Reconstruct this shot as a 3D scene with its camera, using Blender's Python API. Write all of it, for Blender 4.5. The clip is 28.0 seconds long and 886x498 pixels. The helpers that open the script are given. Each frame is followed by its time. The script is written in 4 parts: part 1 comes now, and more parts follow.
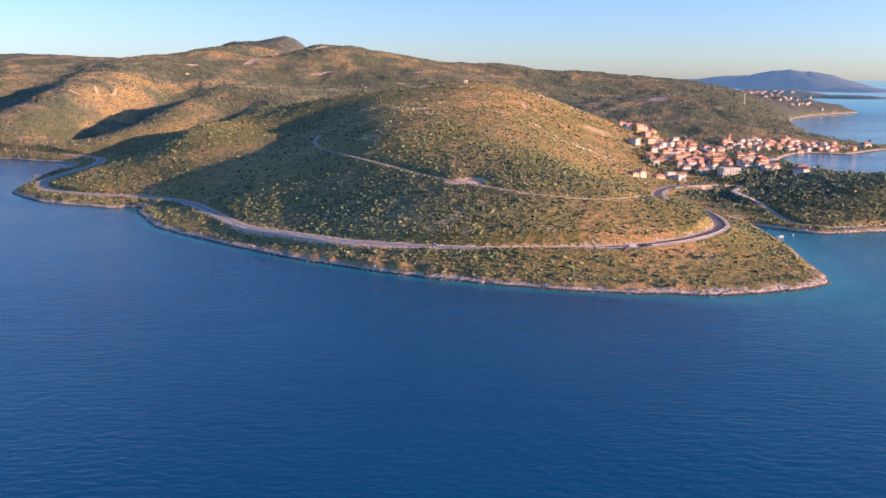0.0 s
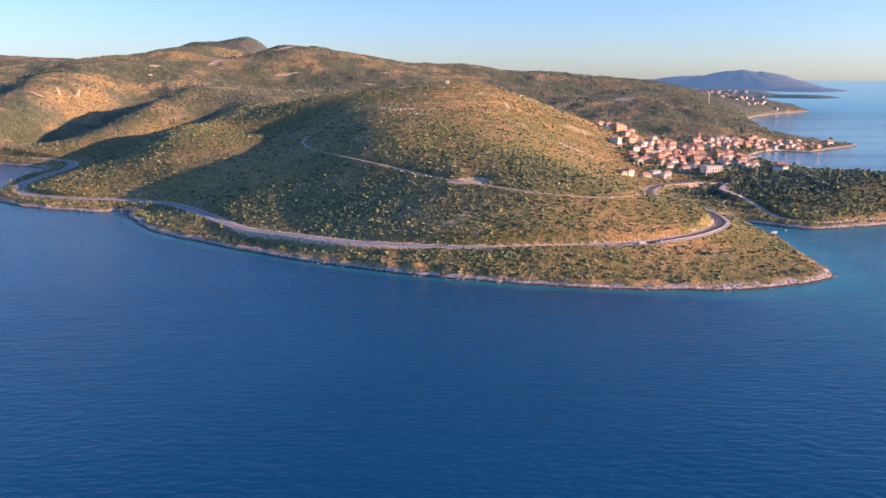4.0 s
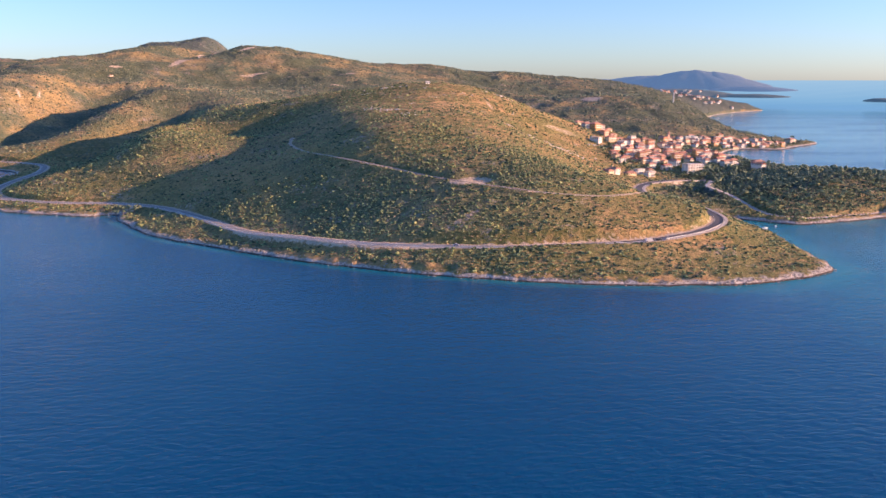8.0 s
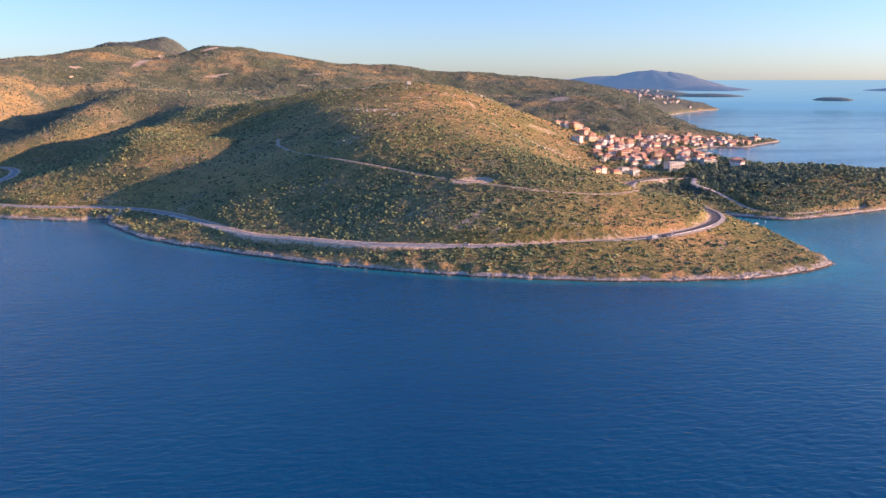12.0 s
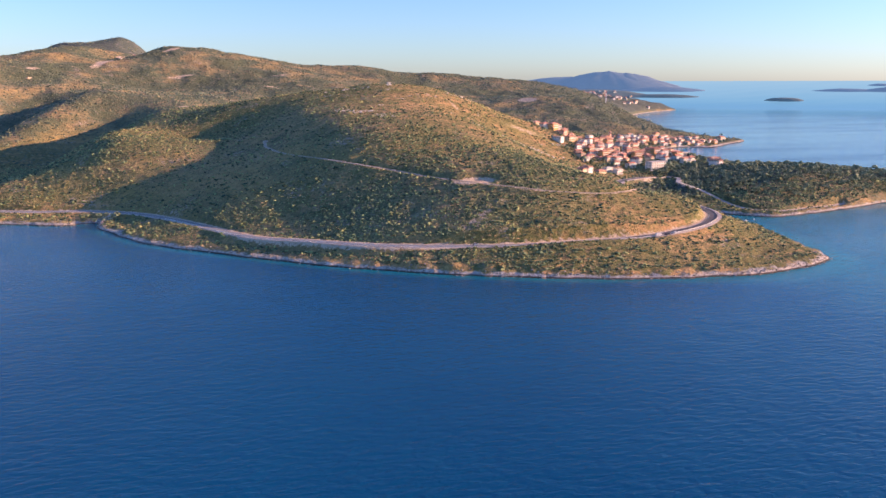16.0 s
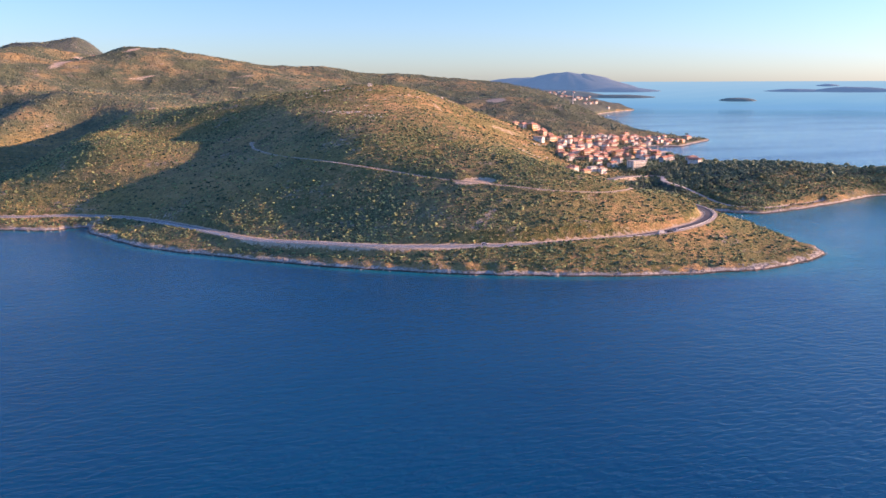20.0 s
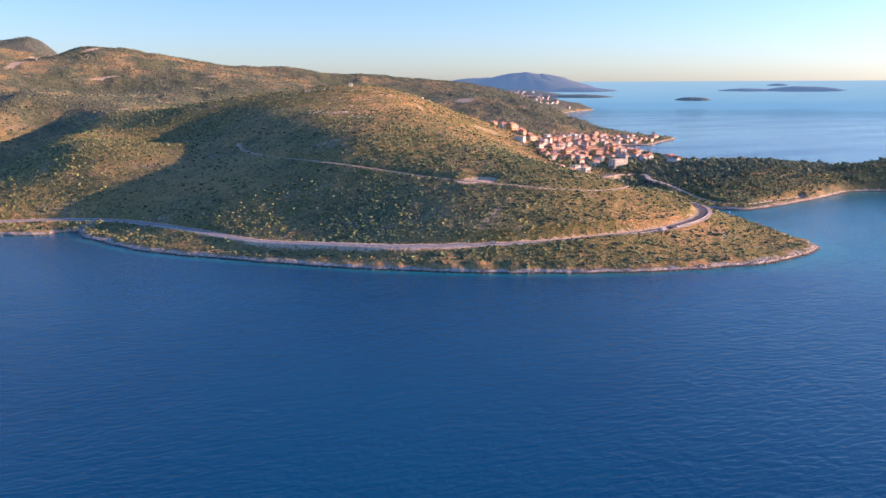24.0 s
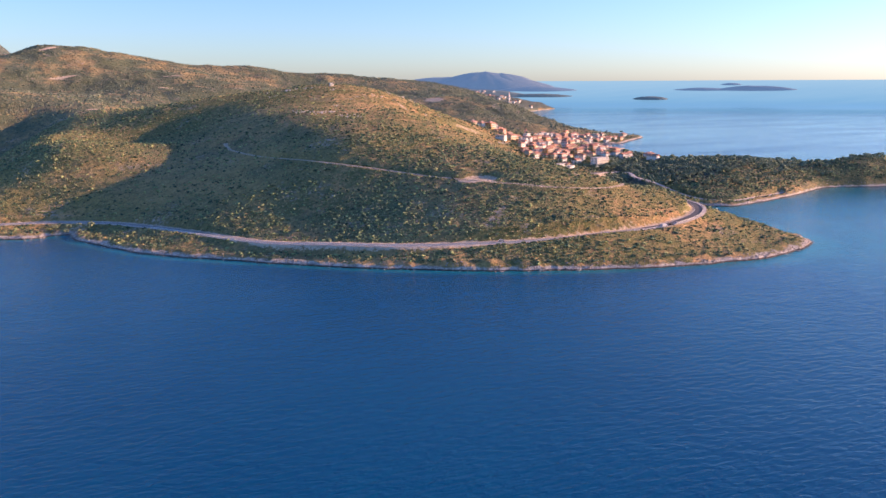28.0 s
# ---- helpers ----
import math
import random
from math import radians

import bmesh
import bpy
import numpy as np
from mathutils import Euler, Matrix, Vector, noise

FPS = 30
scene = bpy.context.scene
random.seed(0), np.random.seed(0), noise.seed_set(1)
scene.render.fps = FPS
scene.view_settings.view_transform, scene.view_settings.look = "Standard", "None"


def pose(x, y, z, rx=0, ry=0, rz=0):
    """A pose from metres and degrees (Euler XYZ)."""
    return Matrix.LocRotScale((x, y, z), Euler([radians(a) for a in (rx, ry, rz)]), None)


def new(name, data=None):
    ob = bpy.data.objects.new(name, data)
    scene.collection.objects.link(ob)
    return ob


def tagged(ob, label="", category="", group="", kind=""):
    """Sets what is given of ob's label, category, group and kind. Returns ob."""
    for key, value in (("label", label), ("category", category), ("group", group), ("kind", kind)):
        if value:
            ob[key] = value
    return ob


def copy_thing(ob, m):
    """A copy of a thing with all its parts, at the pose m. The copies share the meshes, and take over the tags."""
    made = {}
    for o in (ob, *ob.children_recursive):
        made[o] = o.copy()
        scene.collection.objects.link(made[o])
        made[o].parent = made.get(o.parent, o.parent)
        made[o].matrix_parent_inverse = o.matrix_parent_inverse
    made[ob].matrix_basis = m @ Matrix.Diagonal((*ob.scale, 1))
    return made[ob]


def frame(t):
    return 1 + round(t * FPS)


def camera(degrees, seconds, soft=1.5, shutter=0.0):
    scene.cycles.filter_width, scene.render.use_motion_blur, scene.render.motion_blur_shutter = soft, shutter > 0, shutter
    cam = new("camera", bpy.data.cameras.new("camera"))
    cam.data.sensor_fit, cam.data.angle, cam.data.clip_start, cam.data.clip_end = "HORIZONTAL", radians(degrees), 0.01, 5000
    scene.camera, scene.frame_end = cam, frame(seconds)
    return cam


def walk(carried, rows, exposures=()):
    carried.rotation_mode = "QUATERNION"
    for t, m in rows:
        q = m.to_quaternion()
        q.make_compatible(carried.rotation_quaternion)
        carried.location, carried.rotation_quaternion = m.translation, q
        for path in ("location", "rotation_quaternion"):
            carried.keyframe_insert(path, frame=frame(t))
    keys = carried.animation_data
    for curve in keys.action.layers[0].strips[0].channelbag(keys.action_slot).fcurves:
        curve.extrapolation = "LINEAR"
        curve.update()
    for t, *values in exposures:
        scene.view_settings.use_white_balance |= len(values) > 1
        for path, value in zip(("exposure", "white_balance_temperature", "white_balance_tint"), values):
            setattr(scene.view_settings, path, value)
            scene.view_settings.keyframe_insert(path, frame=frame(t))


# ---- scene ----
cam = camera(59.9, 28.0)
METRES, EYE, TILT, LEAN, TURN = 260.0, 122.0, -12.4, -0.3, 0.0
ROWS = [
    (0.0, 0.0, 0.0, 0.0, 0.0, 0.0, -0.0),
    (0.5, -0.018, -0.0006, -0.0002, -0.33, 0.01, 0.09),
    (1.0, -0.0358, -0.0006, -0.0003, -0.7, 0.01, 0.18),
    (1.5, -0.0537, -0.0007, -0.0005, -1.12, 0.0, 0.29),
    (2.0, -0.0718, -0.0004, -0.0006, -1.55, 0.01, 0.4),
    (2.5, -0.0898, -0.0001, -0.0006, -1.99, 0.01, 0.5),
    (3.0, -0.1074, 0.0003, -0.0008, -2.4, 0.01, 0.6),
    (3.5, -0.1255, 0.0009, -0.0008, -2.82, 0.02, 0.72),
    (5.5, -0.1976, 0.0023, -0.0005, -4.49, 0.02, 1.14),
    (6.0, -0.2156, 0.0033, -0.0004, -4.91, 0.01, 1.25),
    (6.5, -0.2334, 0.0043, -0.0003, -5.32, 0.01, 1.35),
    (7.0, -0.2512, 0.0053, 0.0003, -5.73, 0.01, 1.46),
    (7.5, -0.269, 0.0066, 0.0005, -6.14, -0.0, 1.57),
    (8.0, -0.2868, 0.0081, 0.0008, -6.55, -0.01, 1.67),
    (8.5, -0.3044, 0.0096, 0.0012, -6.96, -0.01, 1.77),
    (9.0, -0.3223, 0.0112, 0.0014, -7.38, -0.02, 1.88),
    (9.5, -0.3391, 0.0128, 0.0018, -7.77, -0.03, 1.99),
    (10.0, -0.3568, 0.0146, 0.0023, -8.18, -0.05, 2.1),
    (10.5, -0.3745, 0.0167, 0.0027, -8.59, -0.05, 2.2),
    (11.0, -0.3922, 0.0187, 0.003, -8.99, -0.07, 2.29),
    (11.5, -0.41, 0.0209, 0.0036, -9.41, -0.09, 2.39),
    (12.0, -0.4273, 0.0232, 0.0041, -9.81, -0.1, 2.49),
    (12.5, -0.445, 0.0256, 0.0049, -10.23, -0.12, 2.58),
    (14.5, -0.5168, 0.0359, 0.0073, -11.89, -0.16, 2.96),
    (15.0, -0.5345, 0.0386, 0.0079, -12.31, -0.16, 3.06),
    (15.5, -0.5518, 0.0415, 0.0088, -12.72, -0.18, 3.15),
    (16.0, -0.5695, 0.0444, 0.0095, -13.13, -0.19, 3.24),
    (16.5, -0.5871, 0.0476, 0.0103, -13.55, -0.21, 3.34),
    (17.0, -0.6045, 0.0508, 0.0112, -13.96, -0.22, 3.43),
    (17.5, -0.6219, 0.0544, 0.0121, -14.37, -0.23, 3.51),
    (18.0, -0.6392, 0.0579, 0.0131, -14.79, -0.25, 3.61),
    (18.5, -0.6568, 0.0615, 0.0139, -15.21, -0.26, 3.71),
    (19.0, -0.6741, 0.0652, 0.0147, -15.62, -0.29, 3.79),
    (19.5, -0.6914, 0.0691, 0.0156, -16.02, -0.32, 3.89),
    (20.0, -0.7087, 0.073, 0.0167, -16.43, -0.34, 3.99),
    (20.5, -0.726, 0.0772, 0.0176, -16.85, -0.37, 4.08),
    (21.0, -0.7432, 0.0814, 0.0186, -17.26, -0.39, 4.18),
    (21.5, -0.7605, 0.0858, 0.0197, -17.68, -0.42, 4.28),
    (23.5, -0.8318, 0.1031, 0.0241, -19.35, -0.54, 4.67),
    (24.0, -0.8483, 0.1089, 0.0253, -19.75, -0.58, 4.76),
    (24.5, -0.8651, 0.114, 0.0266, -20.16, -0.62, 4.85),
    (25.0, -0.8821, 0.1195, 0.028, -20.57, -0.66, 4.93),
    (25.5, -0.8986, 0.1246, 0.0293, -20.97, -0.69, 5.03),
    (26.0, -0.9157, 0.1299, 0.0305, -21.39, -0.73, 5.11),
    (26.5, -0.9324, 0.1353, 0.0318, -21.79, -0.77, 5.2),
    (27.0, -0.9491, 0.141, 0.0332, -22.2, -0.82, 5.28),
    (27.5, -0.9655, 0.1466, 0.0347, -22.61, -0.85, 5.35),
    (28.0, -0.9818, 0.1526, 0.0359, -23.03, -0.91, 5.43),
]
walk(cam, [(t, pose(0, 0, EYE, TILT, LEAN, TURN) @ pose(METRES * x, METRES * y, METRES * z, 90 + pitch, roll, yaw)) for t, x, y, z, yaw, pitch, roll in ROWS],
     exposures=[(0.0, 1.10, 5720, 27), (28.0, 1.19, 5720, 27)])

# ---- world, sun ----
SUN_AZIMUTH = 103.0   # degrees to the right of straight ahead
SUN_HEIGHT = 13.1
world = bpy.data.worlds.new("evening_sky")
scene.world = world
world.use_nodes = True
wn = world.node_tree
sky = wn.nodes.new("ShaderNodeTexSky")
sky.sky_type = "NISHITA"
sky.sun_disc = False
sky.sun_elevation = radians(SUN_HEIGHT)
sky.sun_rotation = radians(SUN_AZIMUTH)
sky.altitude = 100
sky.air_density, sky.dust_density, sky.ozone_density = 1.0, 0.5, 4.0
wn.nodes["Background"].inputs["Strength"].default_value = 0.103
wn.links.new(sky.outputs["Color"], wn.nodes["Background"].inputs["Color"])
sun_data = bpy.data.lights.new("sun", "SUN")
sun_data.energy = 5.3
sun_data.angle = radians(0.53)
sun_data.color = (1.0, 0.565, 0.262)
sun = new("sun", sun_data)
az, el = radians(SUN_AZIMUTH), radians(SUN_HEIGHT)
TO_SUN = Vector((math.sin(az) * math.cos(el), math.cos(az) * math.cos(el), math.sin(el)))
sun.matrix_world = TO_SUN.to_track_quat("Z", "Y").to_matrix().to_4x4()

# ---- materials ----


def shader(name, rough=0.9, metal=0.0):
    m = bpy.data.materials.new(name)
    m.use_nodes = True
    b = m.node_tree.nodes["Principled BSDF"]
    b.inputs["Roughness"].default_value = rough
    b.inputs["Metallic"].default_value = metal
    b.inputs["Specular IOR Level"].default_value = 0.25
    return m, m.node_tree, b


def coords(nt):
    return nt.nodes.new("ShaderNodeTexCoord").outputs["Object"]


def noise_node(nt, vec, scale, detail=4.0, rough=0.55, distort=0.0):
    n = nt.nodes.new("ShaderNodeTexNoise")
    n.inputs["Scale"].default_value = scale
    n.inputs["Detail"].default_value = detail
    n.inputs["Roughness"].default_value = rough
    n.inputs["Distortion"].default_value = distort
    nt.links.new(vec, n.inputs["Vector"])
    return n.outputs["Fac"]


def ramp(nt, fac, stops):
    r = nt.nodes.new("ShaderNodeValToRGB")
    e = r.color_ramp.elements
    while len(e) < len(stops):
        e.new(0.5)
    for k, (p, c) in enumerate(stops):
        e[k].position = p
        e[k].color = (*c, 1) if isinstance(c, tuple) else (c, c, c, 1)
    nt.links.new(fac, r.inputs["Fac"])
    return r.outputs["Color"]


def blend(nt, fac, a, b, how="MIX"):
    n = nt.nodes.new("ShaderNodeMix")
    n.data_type, n.blend_type = "RGBA", how
    for value, k in ((fac, 0), (a, 6), (b, 7)):
        if isinstance(value, (int, float)):
            n.inputs[k].default_value = value
        elif isinstance(value, tuple):
            n.inputs[k].default_value = (*value, 1)
        else:
            nt.links.new(value, n.inputs[k])
    return n.outputs[2]


def maths(nt, op, a, b=0.0, clamp=False):
    n = nt.nodes.new("ShaderNodeMath")
    n.operation, n.use_clamp = op, clamp
    for k, value in enumerate((a, b)):
        if isinstance(value, (int, float)):
            n.inputs[k].default_value = value
        else:
            nt.links.new(value, n.inputs[k])
    return n.outputs[0]


def bump(nt, b, height, strength, distance):
    n = nt.nodes.new("ShaderNodeBump")
    n.inputs["Strength"].default_value = strength
    n.inputs["Distance"].default_value = distance
    nt.links.new(height, n.inputs["Height"])
    nt.links.new(n.outputs["Normal"], b.inputs["Normal"])


def worn(name, dark, light, scale=1.0, rough=0.85, relief=0.02, by_object=0.0, metal=0.0):
    """A surface mottled at two scales; by_object varies it from thing to thing."""
    m, nt, b = shader(name, rough, metal)
    co = coords(nt)
    f = maths(nt, "ADD", maths(nt, "MULTIPLY", noise_node(nt, co, scale, 5), 0.6), maths(nt, "MULTIPLY", noise_node(nt, co, scale * 9, 3), 0.4))
    if by_object:
        info = nt.nodes.new("ShaderNodeObjectInfo")
        f = maths(nt, "ADD", f, maths(nt, "MULTIPLY", maths(nt, "SUBTRACT", info.outputs["Random"], 0.5), by_object))
    nt.links.new(ramp(nt, f, [(0.3, dark), (0.7, light)]), b.inputs["Base Color"])
    bump(nt, b, f, 0.6, relief)
    return m


def ground_material():
    m, nt, b = shader("hillside", 0.95)
    co = coords(nt)
    large, mid, fine = noise_node(nt, co, 0.006, 5, 0.6), noise_node(nt, co, 0.045, 6, 0.65), noise_node(nt, co, 0.4, 6, 0.7)
    tuft = noise_node(nt, co, 0.17, 5, 0.75)
    grass = ramp(nt, maths(nt, "ADD", maths(nt, "MULTIPLY", mid, 0.6), maths(nt, "MULTIPLY", fine, 0.4)), [(0.34, (0.17, 0.125, 0.062)), (0.5, (0.41, 0.285, 0.122)), (0.64, (0.62, 0.44, 0.20))])
    herbs = ramp(nt, fine, [(0.3, (0.16, 0.160, 0.050)), (0.7, (0.38, 0.325, 0.110))])
    rust = ramp(nt, fine, [(0.3, (0.40, 0.235, 0.105)), (0.7, (0.66, 0.42, 0.195))])
    meadow = nt.nodes.new("ShaderNodeAttribute")
    meadow.attribute_name = "meadow"
    wide = maths(nt, "ADD", noise_node(nt, co, 0.009, 4, 0.6, 0.6), meadow.outputs["Fac"])
    grass = blend(nt, ramp(nt, wide, [(0.50, 0.0), (0.60, 0.75)]), grass, herbs)
    grass = blend(nt, ramp(nt, wide, [(0.42, 0.95), (0.54, 0.0)]), grass, rust)
    scrub = ramp(nt, fine, [(0.30, (0.07, 0.085, 0.030)), (0.52, (0.165, 0.165, 0.058)), (0.74, (0.38, 0.285, 0.110))])
    cover = maths(nt, "ADD", maths(nt, "MULTIPLY", large, 0.6), maths(nt, "ADD", maths(nt, "MULTIPLY", mid, 0.6), maths(nt, "MULTIPLY", tuft, 1.0)))
    c = blend(nt, ramp(nt, maths(nt, "MULTIPLY", cover, 0.5), [(0.485, 0.0), (0.575, 1.0)]), grass, scrub)
    # inland the grass gives way to grey heath over broken limestone; its blue is painted haze and shade
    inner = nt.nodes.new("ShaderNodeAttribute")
    inner.attribute_name = "haze_shade_heath"
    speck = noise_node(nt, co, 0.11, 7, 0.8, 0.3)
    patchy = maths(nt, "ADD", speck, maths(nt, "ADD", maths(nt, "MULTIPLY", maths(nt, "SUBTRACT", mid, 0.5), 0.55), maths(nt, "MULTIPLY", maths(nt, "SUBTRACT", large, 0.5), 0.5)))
    haze_shade_heath = ramp(nt, patchy, [(0.34, (0.050, 0.088, 0.078)), (0.46, (0.100, 0.142, 0.110)), (0.58, (0.165, 0.175, 0.125)), (0.74, (0.36, 0.300, 0.195))])
    haze_shade_heath = blend(nt, ramp(nt, wide, [(0.40, 0.18), (0.52, 0.0)]), haze_shade_heath, rust)
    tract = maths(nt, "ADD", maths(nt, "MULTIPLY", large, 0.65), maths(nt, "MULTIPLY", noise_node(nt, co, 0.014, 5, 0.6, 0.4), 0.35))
    haze_shade_heath = blend(nt, ramp(nt, tract, [(0.46, 0.0), (0.54, 0.9)]), haze_shade_heath, ramp(nt, speck, [(0.35, (0.035, 0.070, 0.055)), (0.6, (0.10, 0.135, 0.085))]))
    haze_shade_heath = blend(nt, ramp(nt, tract, [(0.41, 0.85), (0.50, 0.0)]), haze_shade_heath, ramp(nt, speck, [(0.35, (0.20, 0.155, 0.075)), (0.6, (0.48, 0.345, 0.155))]))
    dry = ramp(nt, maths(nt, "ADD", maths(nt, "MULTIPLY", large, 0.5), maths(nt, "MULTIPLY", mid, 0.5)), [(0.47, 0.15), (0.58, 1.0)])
    c = blend(nt, maths(nt, "MULTIPLY", inner.outputs["Fac"], maths(nt, "SUBTRACT", 1.0, maths(nt, "MULTIPLY", dry, 0.2))), c, haze_shade_heath)
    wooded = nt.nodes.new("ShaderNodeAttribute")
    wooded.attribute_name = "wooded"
    # dark forest floor, blued by shade and haze put into its colour
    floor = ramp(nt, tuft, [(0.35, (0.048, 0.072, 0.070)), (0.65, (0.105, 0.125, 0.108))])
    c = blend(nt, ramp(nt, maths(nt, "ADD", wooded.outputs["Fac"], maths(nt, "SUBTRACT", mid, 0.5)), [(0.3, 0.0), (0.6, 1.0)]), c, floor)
    stone = ramp(nt, fine, [(0.3, (0.26, 0.22, 0.19)), (0.7, (0.50, 0.44, 0.38))])
    rocky = noise_node(nt, co, 0.022, 6, 0.7)
    c = blend(nt, maths(nt, "MULTIPLY", ramp(nt, rocky, [(0.56, 0.0), (0.66, 1.0)]), ramp(nt, noise_node(nt, co, 0.25, 4, 0.7), [(0.48, 0.0), (0.6, 1.0)])), c, stone)
    # bare earth worn into the ground by works and paths, and the stone of the shore
    worn_in = nt.nodes.new("ShaderNodeAttribute")
    worn_in.attribute_name = "bare"
    edge = maths(nt, "ADD", worn_in.outputs["Fac"], maths(nt, "MULTIPLY", maths(nt, "SUBTRACT", maths(nt, "ADD", maths(nt, "MULTIPLY", fine, 0.5), maths(nt, "MULTIPLY", tuft, 0.5)), 0.5), 2.6))
    earth = ramp(nt, fine, [(0.3, (0.42, 0.33, 0.23)), (0.7, (0.64, 0.535, 0.41))])
    c = blend(nt, ramp(nt, edge, [(0.42, 0.0), (0.58, 1.0)]), c, earth)
    xyz = nt.nodes.new("ShaderNodeSeparateXYZ")
    nt.links.new(co, xyz.inputs[0])
    z = maths(nt, "ADD", xyz.outputs["Z"], maths(nt, "MULTIPLY", maths(nt, "SUBTRACT", noise_node(nt, co, 0.12, 4), 0.5), 4.5))
    limestone = ramp(nt, noise_node(nt, co, 0.5, 5, 0.7), [(0.32, (0.15, 0.135, 0.12)), (0.45, (0.40, 0.365, 0.33)), (0.62, (0.66, 0.615, 0.56))])
    c = blend(nt, ramp(nt, maths(nt, "MULTIPLY", z, 0.1), [(0.17, 1.0), (0.26, 0.0)]), c, limestone)
    wet = ramp(nt, maths(nt, "MULTIPLY", xyz.outputs["Z"], 0.1), [(0.05, 1.0), (0.10, 0.0)])
    c = blend(nt, wet, c, (0.06, 0.05, 0.042))
    nt.links.new(c, b.inputs["Base Color"])
    bump(nt, b, maths(nt, "ADD", fine, maths(nt, "MULTIPLY", mid, 2.0)), 0.9, 1.2)
    return m


def leaf_material(name, stops, relief=0.25):
    m, nt, b = shader(name, 0.8)
    geo = nt.nodes.new("ShaderNodeNewGeometry")
    co = coords(nt)
    f = maths(nt, "ADD", maths(nt, "MULTIPLY", geo.outputs["Random Per Island"], 0.55), maths(nt, "ADD", maths(nt, "MULTIPLY", noise_node(nt, co, 0.012, 4), 0.35), maths(nt, "MULTIPLY", noise_node(nt, co, 1.6, 3), 0.25)))
    nt.links.new(ramp(nt, f, stops), b.inputs["Base Color"])
    bump(nt, b, noise_node(nt, co, 2.2, 3, 0.7), 1.0, relief)
    return m


def sea_material(name, distant=False):
    m, nt, b = shader(name, 0.12)
    b.inputs["IOR"].default_value = 1.33
    b.inputs["Specular IOR Level"].default_value = 0.45
    co = coords(nt)
    shallow_sheen = nt.nodes.new("ShaderNodeAttribute")
    shallow_sheen.attribute_name = "shallow_sheen"
    drift = noise_node(nt, co, 0.004, 4, 0.55)
    deep = ramp(nt, drift, [(0.3, (0.0004, 0.052, 0.143)), (0.7, (0.0008, 0.073, 0.176))])
    edge = maths(nt, "ADD", shallow_sheen.outputs["Fac"], maths(nt, "MULTIPLY", maths(nt, "SUBTRACT", noise_node(nt, co, 0.03, 4), 0.5), 0.35))
    c = blend(nt, ramp(nt, edge, [(0.15, 0.0), (0.9, 1.0)]), deep, (0.012, 0.19, 0.245))
    nt.links.new(c, b.inputs["Base Color"])
    stretch = nt.nodes.new("ShaderNodeMapping")
    stretch.inputs["Rotation"].default_value = (0, 0, 0.15)
    stretch.inputs["Scale"].default_value = (0.5, 1.0, 1.0)
    nt.links.new(co, stretch.inputs["Vector"])
    v = stretch.outputs["Vector"]
    waves = maths(nt, "ADD", noise_node(nt, v, 0.36, 4, 0.6, 0.5), maths(nt, "MULTIPLY", noise_node(nt, v, 0.09, 3, 0.5), 0.7))
    # breaths of wind lay rougher and smoother lanes on the water
    lanes = nt.nodes.new("ShaderNodeMapping")
    lanes.inputs["Scale"].default_value = (0.25, 1.0, 1.0)
    lanes.inputs["Rotation"].default_value = (0, 0, 0.35)
    nt.links.new(co, lanes.inputs["Vector"])
    wind = noise_node(nt, lanes.outputs["Vector"], 0.009, 4, 0.55)
    ripple = nt.nodes.new("ShaderNodeAttribute")
    ripple.attribute_name = "ripple"
    lane = ramp(nt, wind, [(0.35, 0.08), (0.65, 0.22)])
    calm = maths(nt, "MULTIPLY", lane, maths(nt, "ADD", maths(nt, "MULTIPLY", ripple.outputs["Fac"], 0.4), 0.6))
    nt.links.new(calm, b.inputs["Roughness"])
    bump(nt, b, maths(nt, "MULTIPLY", waves, ripple.outputs["Fac"]), 0.55, 0.8)
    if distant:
        # the pale band of water under the horizon: haze and sky reflection put in as glow
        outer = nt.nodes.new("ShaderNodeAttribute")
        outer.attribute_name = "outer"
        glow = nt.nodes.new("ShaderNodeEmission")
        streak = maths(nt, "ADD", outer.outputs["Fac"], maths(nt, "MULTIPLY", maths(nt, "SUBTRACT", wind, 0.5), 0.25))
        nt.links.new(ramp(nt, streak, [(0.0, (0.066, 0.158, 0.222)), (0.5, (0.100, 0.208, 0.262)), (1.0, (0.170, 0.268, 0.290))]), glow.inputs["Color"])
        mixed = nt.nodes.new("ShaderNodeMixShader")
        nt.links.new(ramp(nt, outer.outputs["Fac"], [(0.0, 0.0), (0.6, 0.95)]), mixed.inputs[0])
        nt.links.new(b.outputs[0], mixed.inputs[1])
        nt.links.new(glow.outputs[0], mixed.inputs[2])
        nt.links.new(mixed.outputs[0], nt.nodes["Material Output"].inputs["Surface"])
    return m


GROUND = ground_material()
SEA = sea_material("sea_water")
HAZED_SEA = sea_material("hazed_sea", True)
SCRUB = leaf_material("scrub_leaves", [(0.28, (0.030, 0.056, 0.042)), (0.48, (0.085, 0.130, 0.074)), (0.68, (0.19, 0.245, 0.115)), (0.84, (0.38, 0.41, 0.17))])
TUFT = leaf_material("heather_and_dry_tufts", [(0.25, (0.13, 0.15, 0.075)), (0.45, (0.22, 0.215, 0.105)), (0.65, (0.36, 0.28, 0.14)), (0.88, (0.47, 0.335, 0.175))], 0.1)
# scrub leaves for the distance, with haze mixed into their colour
HAZED_SCRUB = leaf_material("hazed_scrub_leaves", [(0.25, (0.055, 0.085, 0.064)), (0.5, (0.105, 0.140, 0.092)), (0.75, (0.19, 0.205, 0.12)), (0.92, (0.32, 0.275, 0.15))])
